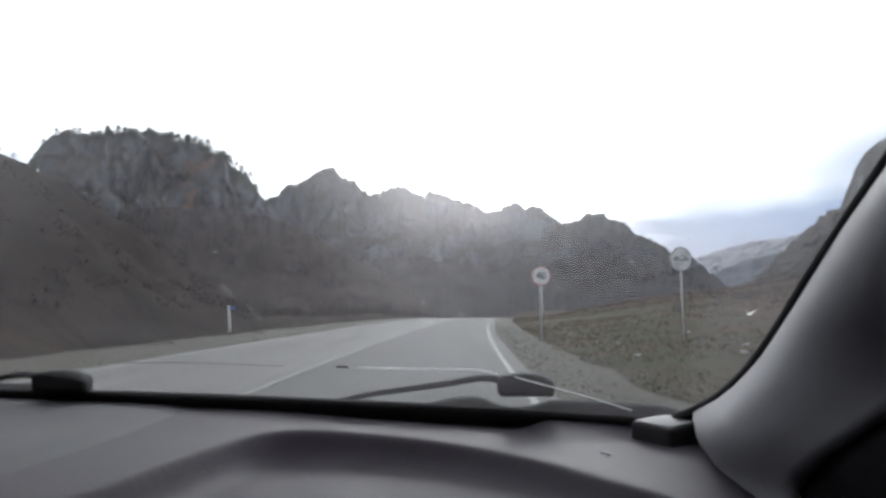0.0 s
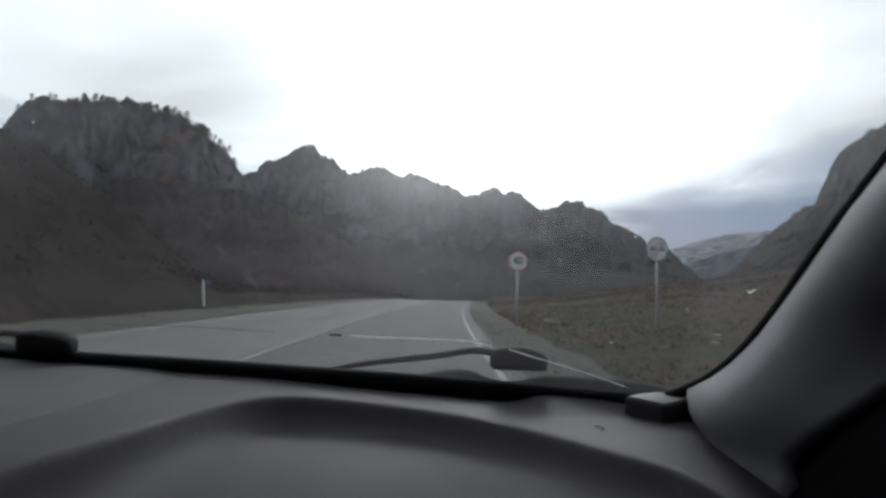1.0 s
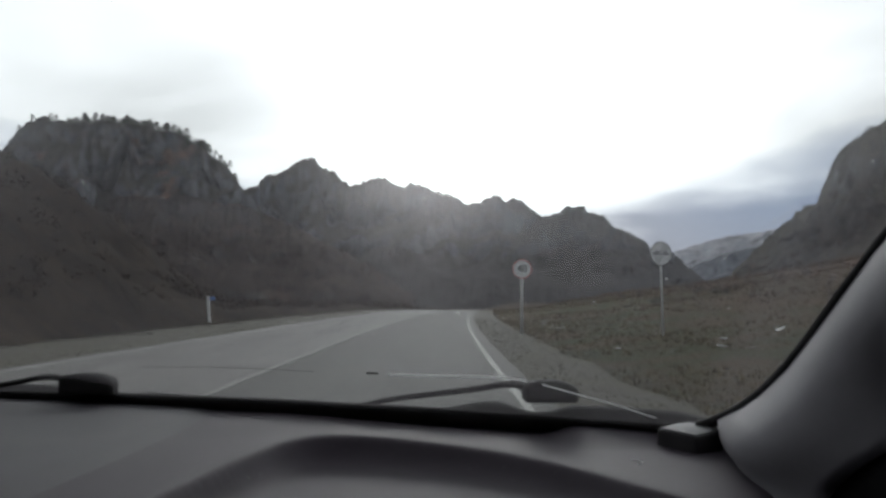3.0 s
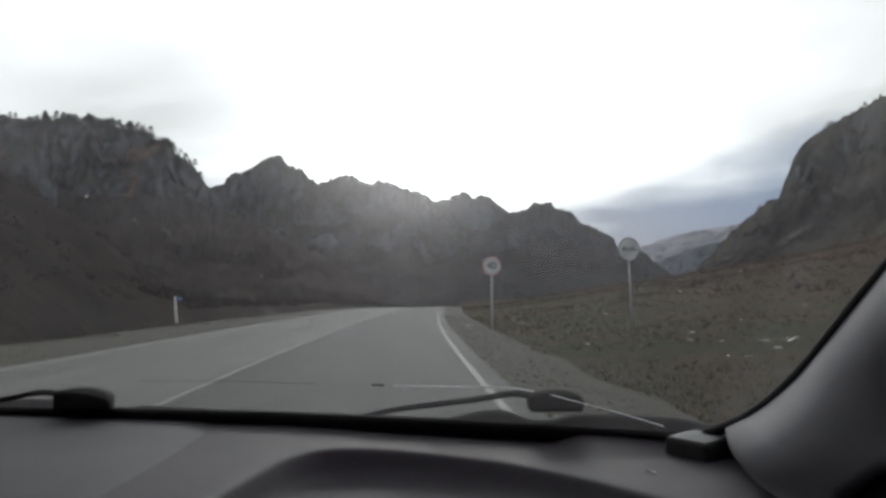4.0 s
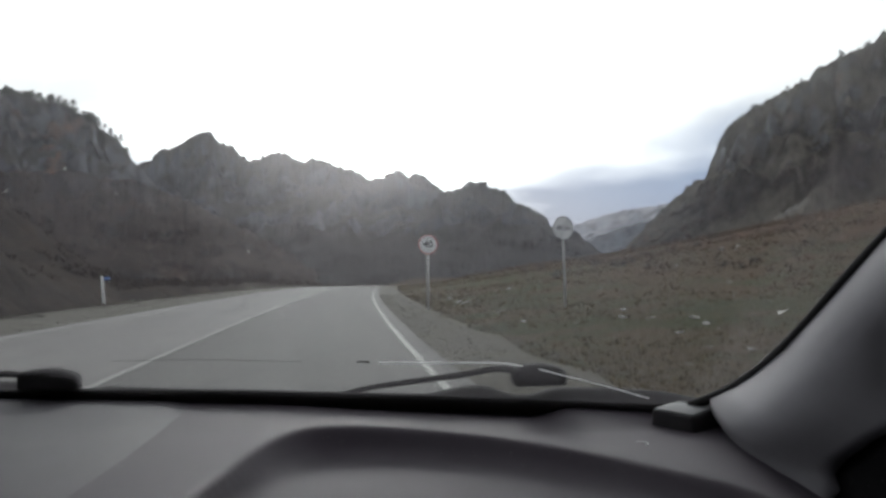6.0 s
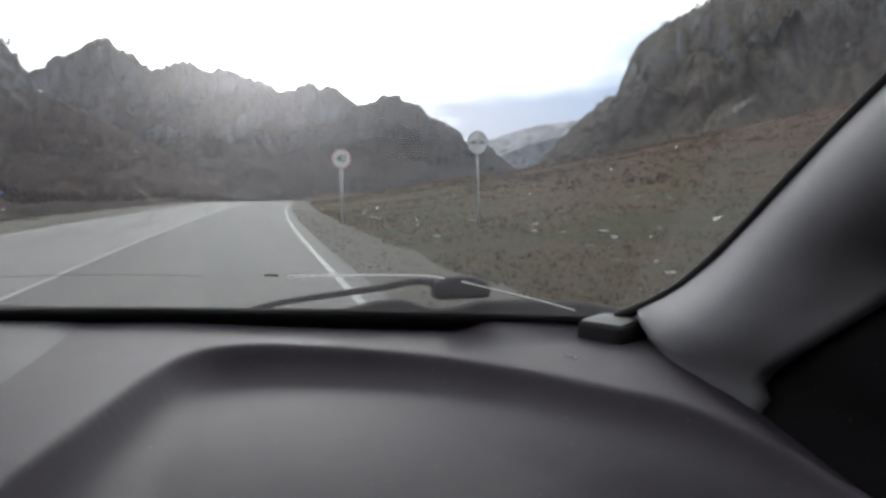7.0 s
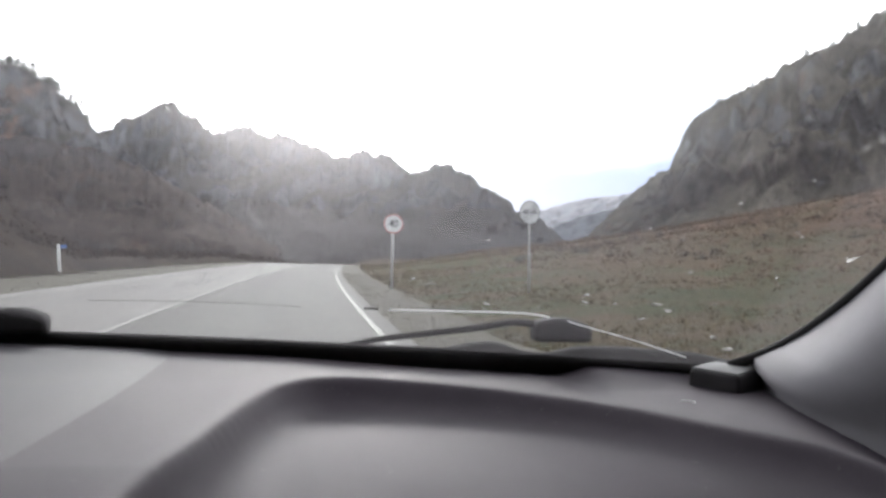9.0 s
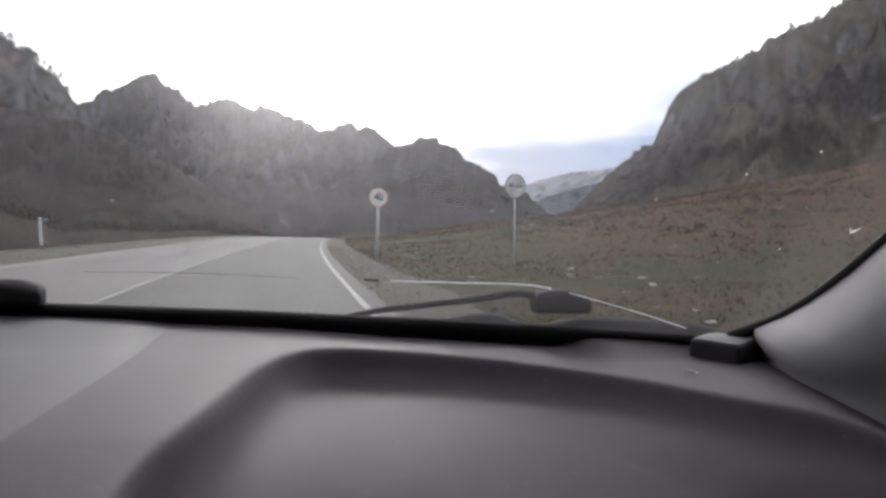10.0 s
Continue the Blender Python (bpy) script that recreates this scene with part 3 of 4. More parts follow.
def dash_height(x, y):
    z = 1.058 - 0.10 * max(0.62 - y, 0) ** 1.2
    d = brow_distance(x, y)
    e = 0.5 * (d + math.sqrt(d * d + 0.0035 ** 2))
    z -= float(np.interp(x, [-0.16, -0.06, 0.1, 0.3], [0.045, 0.034, 0.030, 0.025])) * (1 - math.exp(-e / float(np.interp(x, [-0.1, 0.1, 0.3], [0.0145, 0.0105, 0.008])))) + 0.42 * max(0.85 - y, 0) ** 2 * float(smoothstep(0.0, 0.10, d))
    z -= 0.085 * float(smoothstep(0.27, 0.47, x)) * (1 - float(smoothstep(0.55, 0.85, y)))
    z += 0.003 * float(smoothstep(0.92, 1.08, y)) * (1 - float(smoothstep(-0.1, 0.08, x)))
    lip = dash_far(x) - float(np.interp(x, [-0.12, 0.0, 0.10, 0.17, 0.195, 0.235], [0.0, 0.012, 0.030, 0.037, 0.034, 0.0]))
    z -= 0.003 * float(smoothstep(0.0, 0.006, y - lip))
    z += 0.010 * float(smoothstep(0.20, 0.245, x)) * float(smoothstep(0.86, 0.95, y))
    return z


def dashboard():
    nx, ny = 470, 260
    verts = []
    xs = list(np.linspace(-1.0, -0.21, 70)[:-1]) + list(np.linspace(-0.21, 0.37, nx - 84)) + list(np.linspace(0.37, 0.46, 16)[1:])
    for x in xs:
        far = dash_far(x) + 0.01
        for j in range(ny):
            y = 0.36 + (far - 0.36) * j / (ny - 1)
            verts.append((x, y, dash_height(x, y)))
    zs = np.array([v[2] for v in verts]).reshape(nx, ny)
    for _ in range(3):
        zs[1:-1] = 0.25 * zs[:-2] + 0.5 * zs[1:-1] + 0.25 * zs[2:]
    for _ in range(1):
        zs[:, 1:-1] = 0.25 * zs[:, :-2] + 0.5 * zs[:, 1:-1] + 0.25 * zs[:, 2:]
    verts = [(v[0], v[1], float(z)) for v, z in zip(verts, zs.ravel())]
    faces = grid_faces(nx, ny)
    base = len(verts)
    for x in xs:
        verts.append((x, 0.34, 0.70))
        verts.append((x, dash_far(x), 0.70))
    for i in range(nx - 1):
        faces.append((i * ny, (i + 1) * ny, base + 2 * i + 2, base + 2 * i))
    return mesh_ob("dashboard", verts, faces, DASH, car, "dark grey moulded plastic dashboard with a stepped brow")


dashboard()


def seam_x(y):
    return float(np.interp(y, [0.36, 0.675, 0.845, 1.05, 1.3], [-0.245, -0.215, -0.198, -0.182, -0.18]))


def centre_pad():
    nx, ny = 110, 50
    verts = []
    for i in range(nx):
        f = i / (nx - 1)
        for j in range(ny):
            y = 0.37 + (dash_far(-0.99 + 0.79 * f) - 0.008 - 0.37) * j / (ny - 1)
            x = -0.99 + (seam_x(y) + 0.99) * f
            lift = (0.007 - 0.003 * j / (ny - 1)) * (1 - float(smoothstep(0.90, 1.0, f))) + 0.035 * (1 - f) * (1 - 0.6 * j / (ny - 1))
            verts.append((x, y, dash_height(x, y) + lift - 0.002))
    return mesh_ob("centre_pad", verts, grid_faces(nx, ny), PAD, car, "smooth lighter grey pad of the dashboard")


centre_pad()

RAKE = 1.12


def glass_point(x, h, out=0.0):
    """A point on the windscreen, h above its lower edge, moved outwards."""
    return Vector((x, dash_far(x) + 0.012 - RAKE * h - 0.25 * max(x - 0.1, 0) * h + out * 0.666, 1.05 + h + out * 0.746))


def screen_edge(h):
    """Sideways place of the right edge of the glass at height h."""
    return float(np.interp(h, [-0.01, 0.03, 0.045, 0.057, 0.07, 0.085, 0.10, 0.13, 0.17, 0.21, 0.32, 0.62], [0.33, 0.36, 0.380, 0.389, 0.3965, 0.402, 0.4065, 0.411, 0.4155, 0.42, 0.44, 0.48]))


def sheet(name, x0, x1, h0, h1, nx, nh, out0, out1, mat, parent, label):
    """A curved plate of even thickness lying on the windscreen."""
    verts = []
    for o in (out0, out1):
        for i in range(nx):
            for j in range(nh):
                f = i / (nx - 1)
                h = (h0 if not callable(h0) else h0(f)) + ((h1 if not callable(h1) else h1(f)) - (h0 if not callable(h0) else h0(f))) * j / (nh - 1)
                r = x1(h) if callable(x1) else x1
                verts.append(glass_point(x0 + (r - x0) * f, h, o))
    k = nx * nh
    faces = grid_faces(nx, nh)
    faces = faces + [tuple(reversed([v + k for v in f])) for f in faces]
    rim = [i * nh for i in range(nx)] + [(nx - 1) * nh + j for j in range(1, nh)] + [i * nh + nh - 1 for i in range(nx - 2, -1, -1)] + [j for j in range(nh - 2, 0, -1)]
    n = len(verts)
    verts += [verts[v] for v in rim] + [verts[v + k] for v in rim]
    m = len(rim)
    for a in range(m):
        b = (a + 1) % m
        faces.append((n + a, n + a + m, n + b + m, n + b))
    return mesh_ob(name, verts, faces, mat, parent, label)


windscreen = sheet("windscreen", -1.0, lambda h: screen_edge(h) + 0.012, -0.01, 0.62, 60, 40, 0.0, 0.004, GLASS, car, "dusty cracked windscreen glass")
windscreen.visible_shadow = False
sheet("frit_band", -1.0, 0.40, -0.012, lambda f: 0.030 - 0.006 * f, 60, 6, 0.0045, 0.007, BLACK, car, "black band along the foot of the glass")


def pillar():
    """The pillar trim, broad at its foot, and the door trim behind it, blackened as shade."""
    rails, rear = [], []
    for h in [-0.12, -0.06, -0.02, 0.0, 0.02, 0.03, 0.04, 0.055, 0.07, 0.085, 0.10, 0.12, 0.14, 0.2, 0.28, 0.38, 0.5, 0.62]:
        hh = max(h, -0.01)
        e = glass_point(screen_edge(hh), hh)
        if h < 0.04:
            e = Vector((0.388, 0.878, 1.05 + h)).lerp(e, float(smoothstep(0.02, 0.045, h)))
        wide = float(np.interp(h, [-0.12, 0.02, 0.06, 0.11, 0.3], [0.150, 0.195, 0.198, 0.195, 0.205]))
        foot = max(0.0, 1 - h / 0.12)
        flare = float(np.interp(h, [-0.12, 0.0, 0.04, 0.055, 0.07], [0.025, 0.025, 0.027, 0.006, 0.0]))
        row = []
        for k in range(17):
            f = k / 16
            bulge = 0.016 * math.sin(math.pi * min(f * 1.15, 1.0))
            roll = float(np.interp(h, [0.02, 0.09, 0.17], [0.065, 0.055, 0.03])) * max(f - 0.45, 0) ** 2 / 0.3
            row.append(e + Vector((-bulge * max(1 - 0.7 * foot, 0.2) - 0.062 * f * foot + flare * f * f + roll * max(1 - 0.6 * foot, 0.2), -wide * f, -0.04 * f * foot)))
        rails.append(row)
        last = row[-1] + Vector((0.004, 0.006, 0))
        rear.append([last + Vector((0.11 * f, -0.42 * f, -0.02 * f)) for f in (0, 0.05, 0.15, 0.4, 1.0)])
    for name, rows, mat, text in (("pillar", rails, TRIM, "grey plastic windscreen pillar trim"), ("door_trim", rear, DOOR_SHADE, "door trim coloured near-black for the shade")):
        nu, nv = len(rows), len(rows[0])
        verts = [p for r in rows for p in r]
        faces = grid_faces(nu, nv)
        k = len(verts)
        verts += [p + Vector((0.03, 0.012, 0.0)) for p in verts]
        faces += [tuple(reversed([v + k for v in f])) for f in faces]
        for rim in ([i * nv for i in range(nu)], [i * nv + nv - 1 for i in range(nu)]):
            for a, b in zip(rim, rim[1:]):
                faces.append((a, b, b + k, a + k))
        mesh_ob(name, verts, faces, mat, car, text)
    path = spline([glass_point(screen_edge(h), h, -0.002) for h in (0.03, 0.04, 0.055, 0.08, 0.12, 0.18, 0.26, 0.36, 0.5, 0.62)], 5)
    part("pillar_seal", tube(path, 0.006), SCUTTLE, car, "black rubber seal along the glass")


pillar()


def shell():
    """Plain unseen lining that closes the cabin round the camera and blocks side light."""
    top = [glass_point(x, 0.62) for x in np.linspace(-1.0, 0.5, 16)]
    verts, faces = [], []
    for p in top:
        for y in (p.y, 0.0, -0.5, -1.0, -1.5, -1.9):
            verts.append((p.x, min(y, p.y), 1.67 + 0.06 * math.sin(math.pi * (p.x + 1.0) / 1.5) * (1 if y < p.y else 0)))
    faces = grid_faces(16, 6)
    mesh_ob("headliner", verts, faces, HEAD, car, "grey cloth headliner of the cabin")
    # Right wall without a window, added out of view to keep light out.
    bm = bmesh.new()
    bmesh.ops.create_cube(bm, size=1.0)
    for v in bm.verts:
        v.co = Vector((0.53 + v.co.x * 0.05, -0.75 + v.co.y * 2.9, 0.86 + v.co.z * 1.68))
    bmesh.ops.bevel(bm, geom=bm.edges[:], offset=0.015, segments=2, affect="EDGES")
    part("unseen_side_wall", bm, SHELL, car)
    bm = rounded_box((1.5, 0.05, 1.66), 0.015, 2, pose(-0.25, -1.93, 0.85))
    part("unseen_rear_wall", bm, SHELL, car)
    # Left wall covers the window side, so daylight comes by the windscreen alone.
    bm = rounded_box((0.05, 3.3, 1.68), 0.015, 2, pose(-1.04, -0.30, 0.86))
    part("unseen_side_wall", bm, SHELL, car)
    bm = rounded_box((1.55, 3.2, 0.06), 0.015, 2, pose(-0.25, -0.4, 0.25))
    part("floor_pan", bm, SHELL, car)
    bm = rounded_box((1.5, 0.9, 0.4), 0.08, 3, pose(-0.25, -1.2, 0.48))
    part("rear_seat", bm, SHELL, car)


shell()


def wheel(x, y, side):
    """A road wheel: round-shouldered tyre and a dished rim."""
    holder = new("wheel")
    holder.parent = car
    holder.matrix_local = pose(x, y, 0.335, 0, 0, 0 if side > 0 else 180)
    for name, prof, mat, text in (("tyre", [(-0.09, 0.20), (-0.095, 0.26), (-0.085, 0.295), (-0.06, 0.313), (0.06, 0.313), (0.085, 0.295), (0.095, 0.26), (0.09, 0.20)], BLACK, "black rubber tyre"),
                                  ("rim", [(-0.08, 0.205), (0.08, 0.205), (0.085, 0.19), (0.05, 0.17), (0.04, 0.09), (0.055, 0.06), (0.06, 0.0)], SILVER, "grey steel rim")):
        n, k = 32, len(prof)
        verts = [(px, r * math.cos(i * math.tau / n), r * math.sin(i * math.tau / n)) for i in range(n) for px, r in prof]
        faces = [(i * k + j, i * k + j + 1, (i + 1) % n * k + j + 1, (i + 1) % n * k + j) for i in range(n) for j in range(k - 1)]
        mesh_ob(name, verts, faces, mat, holder, text)


def outer_body():
    bm = rounded_box((1.62, 1.02, 0.56), 0.10, 4, pose(-0.25, 1.86, 0.60))
    for v in bm.verts:
        if v.co.z > 0.6:
            v.co.z -= 0.14 * (v.co.y - 1.35) + 0.05 * ((v.co.x + 0.25) / 0.8) ** 2
    part("bonnet", bm, SILVER, car, "plain silver bonnet")
    bm = rounded_box((1.66, 3.34, 0.62), 0.09, 4, pose(-0.25, -0.32, 0.50))
    bmesh.ops.delete(bm, geom=[f for f in bm.faces if f.normal.z > 0.9 and f.calc_center_median().z > 0.78], context="FACES")
    part("body", bm, SILVER, car, "plain silver body side")
    for y in (1.80, -1.15):
        wheel(0.50, y, 1)
        wheel(-1.0, y, -1)


outer_body()


def cowl():
    """The black scuttle outside the foot of the windscreen."""
    verts = []
    nx = 140
    shape = [(-1.2, 1.085), (-0.47, 1.084), (-0.44, 1.083), (-0.42, 1.066), (-0.37, 1.066), (-0.35, 1.077), (-0.2, 1.071), (0.0, 1.062), (0.08, 1.068), (0.135, 1.083), (0.165, 1.086),
             (0.18, 1.080), (0.20, 1.074), (0.225, 1.076), (0.25, 1.085), (0.30, 1.087), (0.37, 1.085), (0.40, 1.079), (0.5, 1.074)]
    for i in range(nx):
        x = -1.1 + 1.62 * i / (nx - 1)
        y = dash_far(x)
        z = float(np.interp(x, [a for a, b in shape], [b for a, b in shape])) - 0.003
        for dy, dz in ((0.02, -0.05), (0.06, -0.004), (0.075, 0.0), (0.10, -0.004), (0.20, -0.06), (0.24, -0.40)):
            verts.append((x, y + dy, z + dz))
    return mesh_ob("cowl", verts, grid_faces(nx, 6), SCUTTLE, car, "black plastic scuttle panel below the glass")


cowl()


def wiper(pivot, arm, cap):
    """A wiper: the arm slopes down to the left of the cap over its joint."""
    holder = new("wiper")
    holder.parent = car
    holder.location = pivot
    path = spline([Vector((-cap[0] * 0.3, 0, 0.004))] + [Vector(p) for p in arm], 6)
    part("arm", tube(path, 0.0044, 8, 0.8), SCUTTLE, holder, "thin black wiper arm")
    bm = rounded_box((cap[0], 0.03, cap[1]), 0.0075, 5)
    bmesh.ops.subdivide_edges(bm, edges=[e for e in bm.edges if abs(e.verts[0].co.x - e.verts[1].co.x) > cap[0] * 0.5], cuts=9)
    for v in bm.verts:
        f = v.co.x / (cap[0] * 0.5)
        if v.co.z > 0:
            v.co.z -= 0.0095 * max(f, 0) ** 2 + 0.0045 * max(-f, 0) ** 2 - 0.0015
    part("cap", bm, SCUTTLE, holder, "rounded black cap over the joint")


wiper((0.2165, 1.0, 1.1035), [(-0.05, 0.01, 0.0075), (-0.09, 0.03, -0.001), (-0.14, 0.06, -0.0105), (-0.205, 0.10, -0.024), (-0.27, 0.14, -0.045)], (0.066, 0.025))
wiper((-0.393, 1.15, 1.094), [(-0.05, 0, 0.010), (-0.075, 0, 0.007), (-0.10, 0, 0.001), (-0.2, 0, -0.016), (-0.3, 0, -0.034)], (0.074, 0.029))


def sensor_box():
    bm = rounded_box((0.056, 0.056, 0.034), 0.004, 3, pose(0, 0, 0.004), taper=0.92)
    box = new("sensor_box")
    box.matrix_world = pose(0.349, 0.880, 1.0585, 0, 0, -57) @ pose(0, 0, -0.002, 4, 2, 0)
    part("case", bm, BLACK, box, "black plastic case")
    part("lid", rounded_box((0.0475, 0.0475, 0.003), 0.0012, 2, pose(0, 0, 0.0212)), LID, box, "grey flat lid")
    tagged(box, "small black plastic box standing on the dashboard", "sensor box")


sensor_box()
part("scuff", tube(spline([(x, y, dash_height(x, y) + 0.0003) for x, y in ((0.266, 0.812), (0.272, 0.807), (0.273, 0.799), (0.268, 0.794))], 4), 0.0007, 5), SIGN_GREY, car, "pale scuff on the dashboard")


def silver_trim():
    """The pointed end of a silver spoke cover beside the dashboard."""
    outline = spline([(-0.002, 0.012, 0), (-0.006, 0.0105, 0), (-0.018, -0.009, 0), (-0.034, -0.031, 0), (-0.10, -0.13, 0), (-0.04, -0.16, 0), (0.002, -0.067, 0), (0.0035, -0.03, 0), (0.003, -0.005, 0), (0.001, 0.009, 0)], 5)
    for name, top, low, grow, mat, text in (("silver_trim", 0.0, -0.004, 1.0, SILVER, "pointed silver trim piece"), ("trim_mount", -0.0045, -0.07, 0.95, BLACK, "black mount under the trim")):
        bm = bmesh.new()
        c = Vector((-0.03, -0.08, 0))
        hi = [bm.verts.new(c + (p - c) * grow + Vector((0, 0, top))) for p in outline]
        lo = [bm.verts.new(c + (p - c) * grow + Vector((0, 0, low))) for p in outline]
        bm.faces.new(hi)
        bm.faces.new(lo)
        for a in range(len(lo)):
            b = (a + 1) % len(lo)
            bm.faces.new((lo[a], lo[b], hi[b], hi[a]))
        bm.transform(pose(-0.134, 0.480, 1.056, -3, 0, 0))
        part(name, bm, mat, car, text, smooth=False)


silver_trim()


def crack_line(name, pts, width, mat, label):
    """A crack in the glass: a thin raised thread on its inner face."""
    p = [glass_point(x, h, -0.0012) for x, h in pts]
    return part(name, tube(spline(p, 5), width, 5), mat, windscreen, label)


crack_line("crack", [(0.022, 0.0745), (0.085, 0.0755), (0.151, 0.0765), (0.178, 0.0735)], 0.0009, CHIP, "bright crack in the glass")
crack_line("crack", [(0.196, 0.070), (0.22, 0.0635), (0.27, 0.0505), (0.318, 0.036)], 0.0006, CHIP, "bright crack in the glass")
crack_line("crack", [(-0.30, 0.0735), (-0.2, 0.0755), (-0.12, 0.0750), (-0.07, 0.074)], 0.0003, CHIP_DARK, "dark hairline crack")
crack_line("chip", [(-0.004, 0.0750), (0.003, 0.0755), (0.010, 0.0750)], 0.0013, CHIP_DARK, "dark chip in the glass")


def splashes():
    rng = random.Random(5)
    verts, faces = [], []

    def blob(x, h, r, long):
        c = glass_point(x, h, -0.0008)
        a = Vector((1, 0, 0))
        b = (glass_point(x, h + 0.01) - glass_point(x, h)).normalized()
        k = len(verts)
        n = 7
        for i in range(n):
            t = i * math.tau / n
            s = r * rng.uniform(0.35, 1.3)
            verts.append(c + a * math.cos(t) * s * long + b * math.sin(t) * s)
        faces.append(tuple(range(k, k + n)))

    for _ in range(40):
        blob(rng.uniform(-0.5, 0.39), rng.uniform(0.07, 0.30), rng.choice((0.0004, 0.0005, 0.0006, 0.0008)), rng.uniform(0.8, 1.5))
    for x, h in ((0.323, 0.2), (0.341, 0.157), (0.284, 0.183), (0.345, 0.121), (0.366, 0.063), (-0.287, 0.281), (-0.19, 0.252),
                 (-0.244, 0.259), (-0.134, 0.282), (0.228, 0.162), (0.138, 0.137), (0.1, 0.149)):
        blob(x, h, rng.uniform(0.0009, 0.0014), rng.uniform(1.0, 1.9))
    for dx, dh, r in ((0, 0, 0.0027), (0.0012, 0.0012, 0.0022), (-0.0014, -0.001, 0.002), (-0.004, 0.001, 0.0008), (0.003, 0.0025, 0.0008)):
        blob(0.387 + dx, 0.139 + dh, r, 1.0)
    ob = mesh_ob("splash", verts, faces, SPLAT, windscreen, "dried pale splashes on the glass", smooth=False)
    ob["kind"] = "stuff"


splashes()


def smear(x, h, dx, dh, wide):
    """A wiped streak of dust: a thin spindle lying on the inner face of the glass."""
    verts, n = [], 9
    across = Vector((-dh, 0.0, dx)).normalized()
    for i in range(n):
        f = i / (n - 1)
        c = glass_point(x + dx * f, h + dh * f, -0.0008)
        w = wide * (math.sin(math.pi * min(max(f, 0.06), 0.94)) ** 0.6) * (1 + 0.25 * math.sin(i * 2.3))
        verts += [c - across * w, c + across * w]
    mesh_ob("smear", verts, [(2 * i, 2 * i + 2, 2 * i + 3, 2 * i + 1) for i in range(n - 1)], SMEAR, windscreen, "pale dust smear on the glass", smooth=False)


smear(-0.126, 0.172, 0.017, -0.017, 0.0022)
smear(-0.096, 0.144, 0.013, -0.019, 0.0028)
smear(-0.083, 0.120, 0.005, -0.011, 0.0016)
smear(0.356, 0.236, -0.018, -0.016, 0.0026)
smear(-0.166, 0.214, 0.008, -0.006, 0.0010)
smear(-0.216, 0.256, 0.010, -0.015, 0.0018)


# ---------------------------------------------------------------- signs and posts
def disc(radius, thick, y, segments=40, inner=0.0):
    """A disc or ring facing the road's approach (towards -y)."""
    bm = bmesh.new()
    rings = []
    for yy in (y, y + thick):
        for r in ((radius,) if not inner else (radius, inner)):
            rings.append([bm.verts.new((math.cos(i * math.tau / segments) * r, yy, math.sin(i * math.tau / segments) * r)) for i in range(segments)])
    def join(a, b):
        for i in range(segments):
            j = (i + 1) % segments
            bm.faces.new((a[i], a[j], b[j], b[i]))
    if inner:
        join(rings[0], rings[1]); join(rings[2], rings[3]); join(rings[0], rings[2]); join(rings[1], rings[3])
    else:
        bm.faces.new(rings[0]); bm.faces.new(rings[1]); join(rings[0], rings[1])
    return bm


def plate(points, y, thick):
    bm = bmesh.new()
    a = [bm.verts.new((x, y, z)) for x, z in points]
    b = [bm.verts.new((x, y + thick, z)) for x, z in points]
    bm.faces.new(a)
    bm.faces.new(b)
    for i in range(len(a)):
        j = (i + 1) % len(a)
        bm.faces.new((a[i], a[j], b[j], b[i]))
    return bm


def sign_post(height, lean, radius=0.04):
    holder = new("road_sign")
    part("post", tube([Vector((0, 0.05, -0.3)), Vector((lean * 0.5, 0.05, height * 0.5)), Vector((lean, 0.05, height + 0.25))], radius, 12), ZINC, holder, "round galvanised post")
    face = new("face")
    face.parent = holder
    face.location = (lean, 0, height)
    return holder, face


def bar_text(word, size, parent, mat, x, z, y):
    cu = bpy.data.curves.new("text", "FONT")
    cu.body, cu.size, cu.extrude, cu.align_x, cu.align_y, cu.offset = word, size, 0.002, "CENTER", "CENTER", 0.008
    tmp = bpy.data.objects.new("text", cu)
    scene.collection.objects.link(tmp)
    me = bpy.data.meshes.new_from_object(tmp.evaluated_get(bpy.context.evaluated_depsgraph_get()))
    bpy.data.objects.remove(tmp)
    me.materials.clear()
    me.materials.append(mat)
    ob = new("numeral", me)
    ob.parent = parent
    ob.matrix_local = pose(x, y, z, 90, 0, 0)
    return ob


def speed_sign(x, y):
    holder, face = sign_post(2.35, 0.0, 0.055)
    holder.matrix_world = pose(x, y, ground_height(x, y), 0, 0, 4)
    part("plate", disc(0.35, 0.012, 0.0), SIGN_WHITE, face, "white sheet steel disc", smooth=False)
    part("border", disc(0.349, 0.003, -0.006, 40, 0.302), SIGN_RED, face, "red ring", smooth=False)
    bar_text("40", 0.36, face, SIGN_BLACK, 0, 0, -0.004)
    tagged(holder, "round white 40 speed limit sign with red border", "road sign")


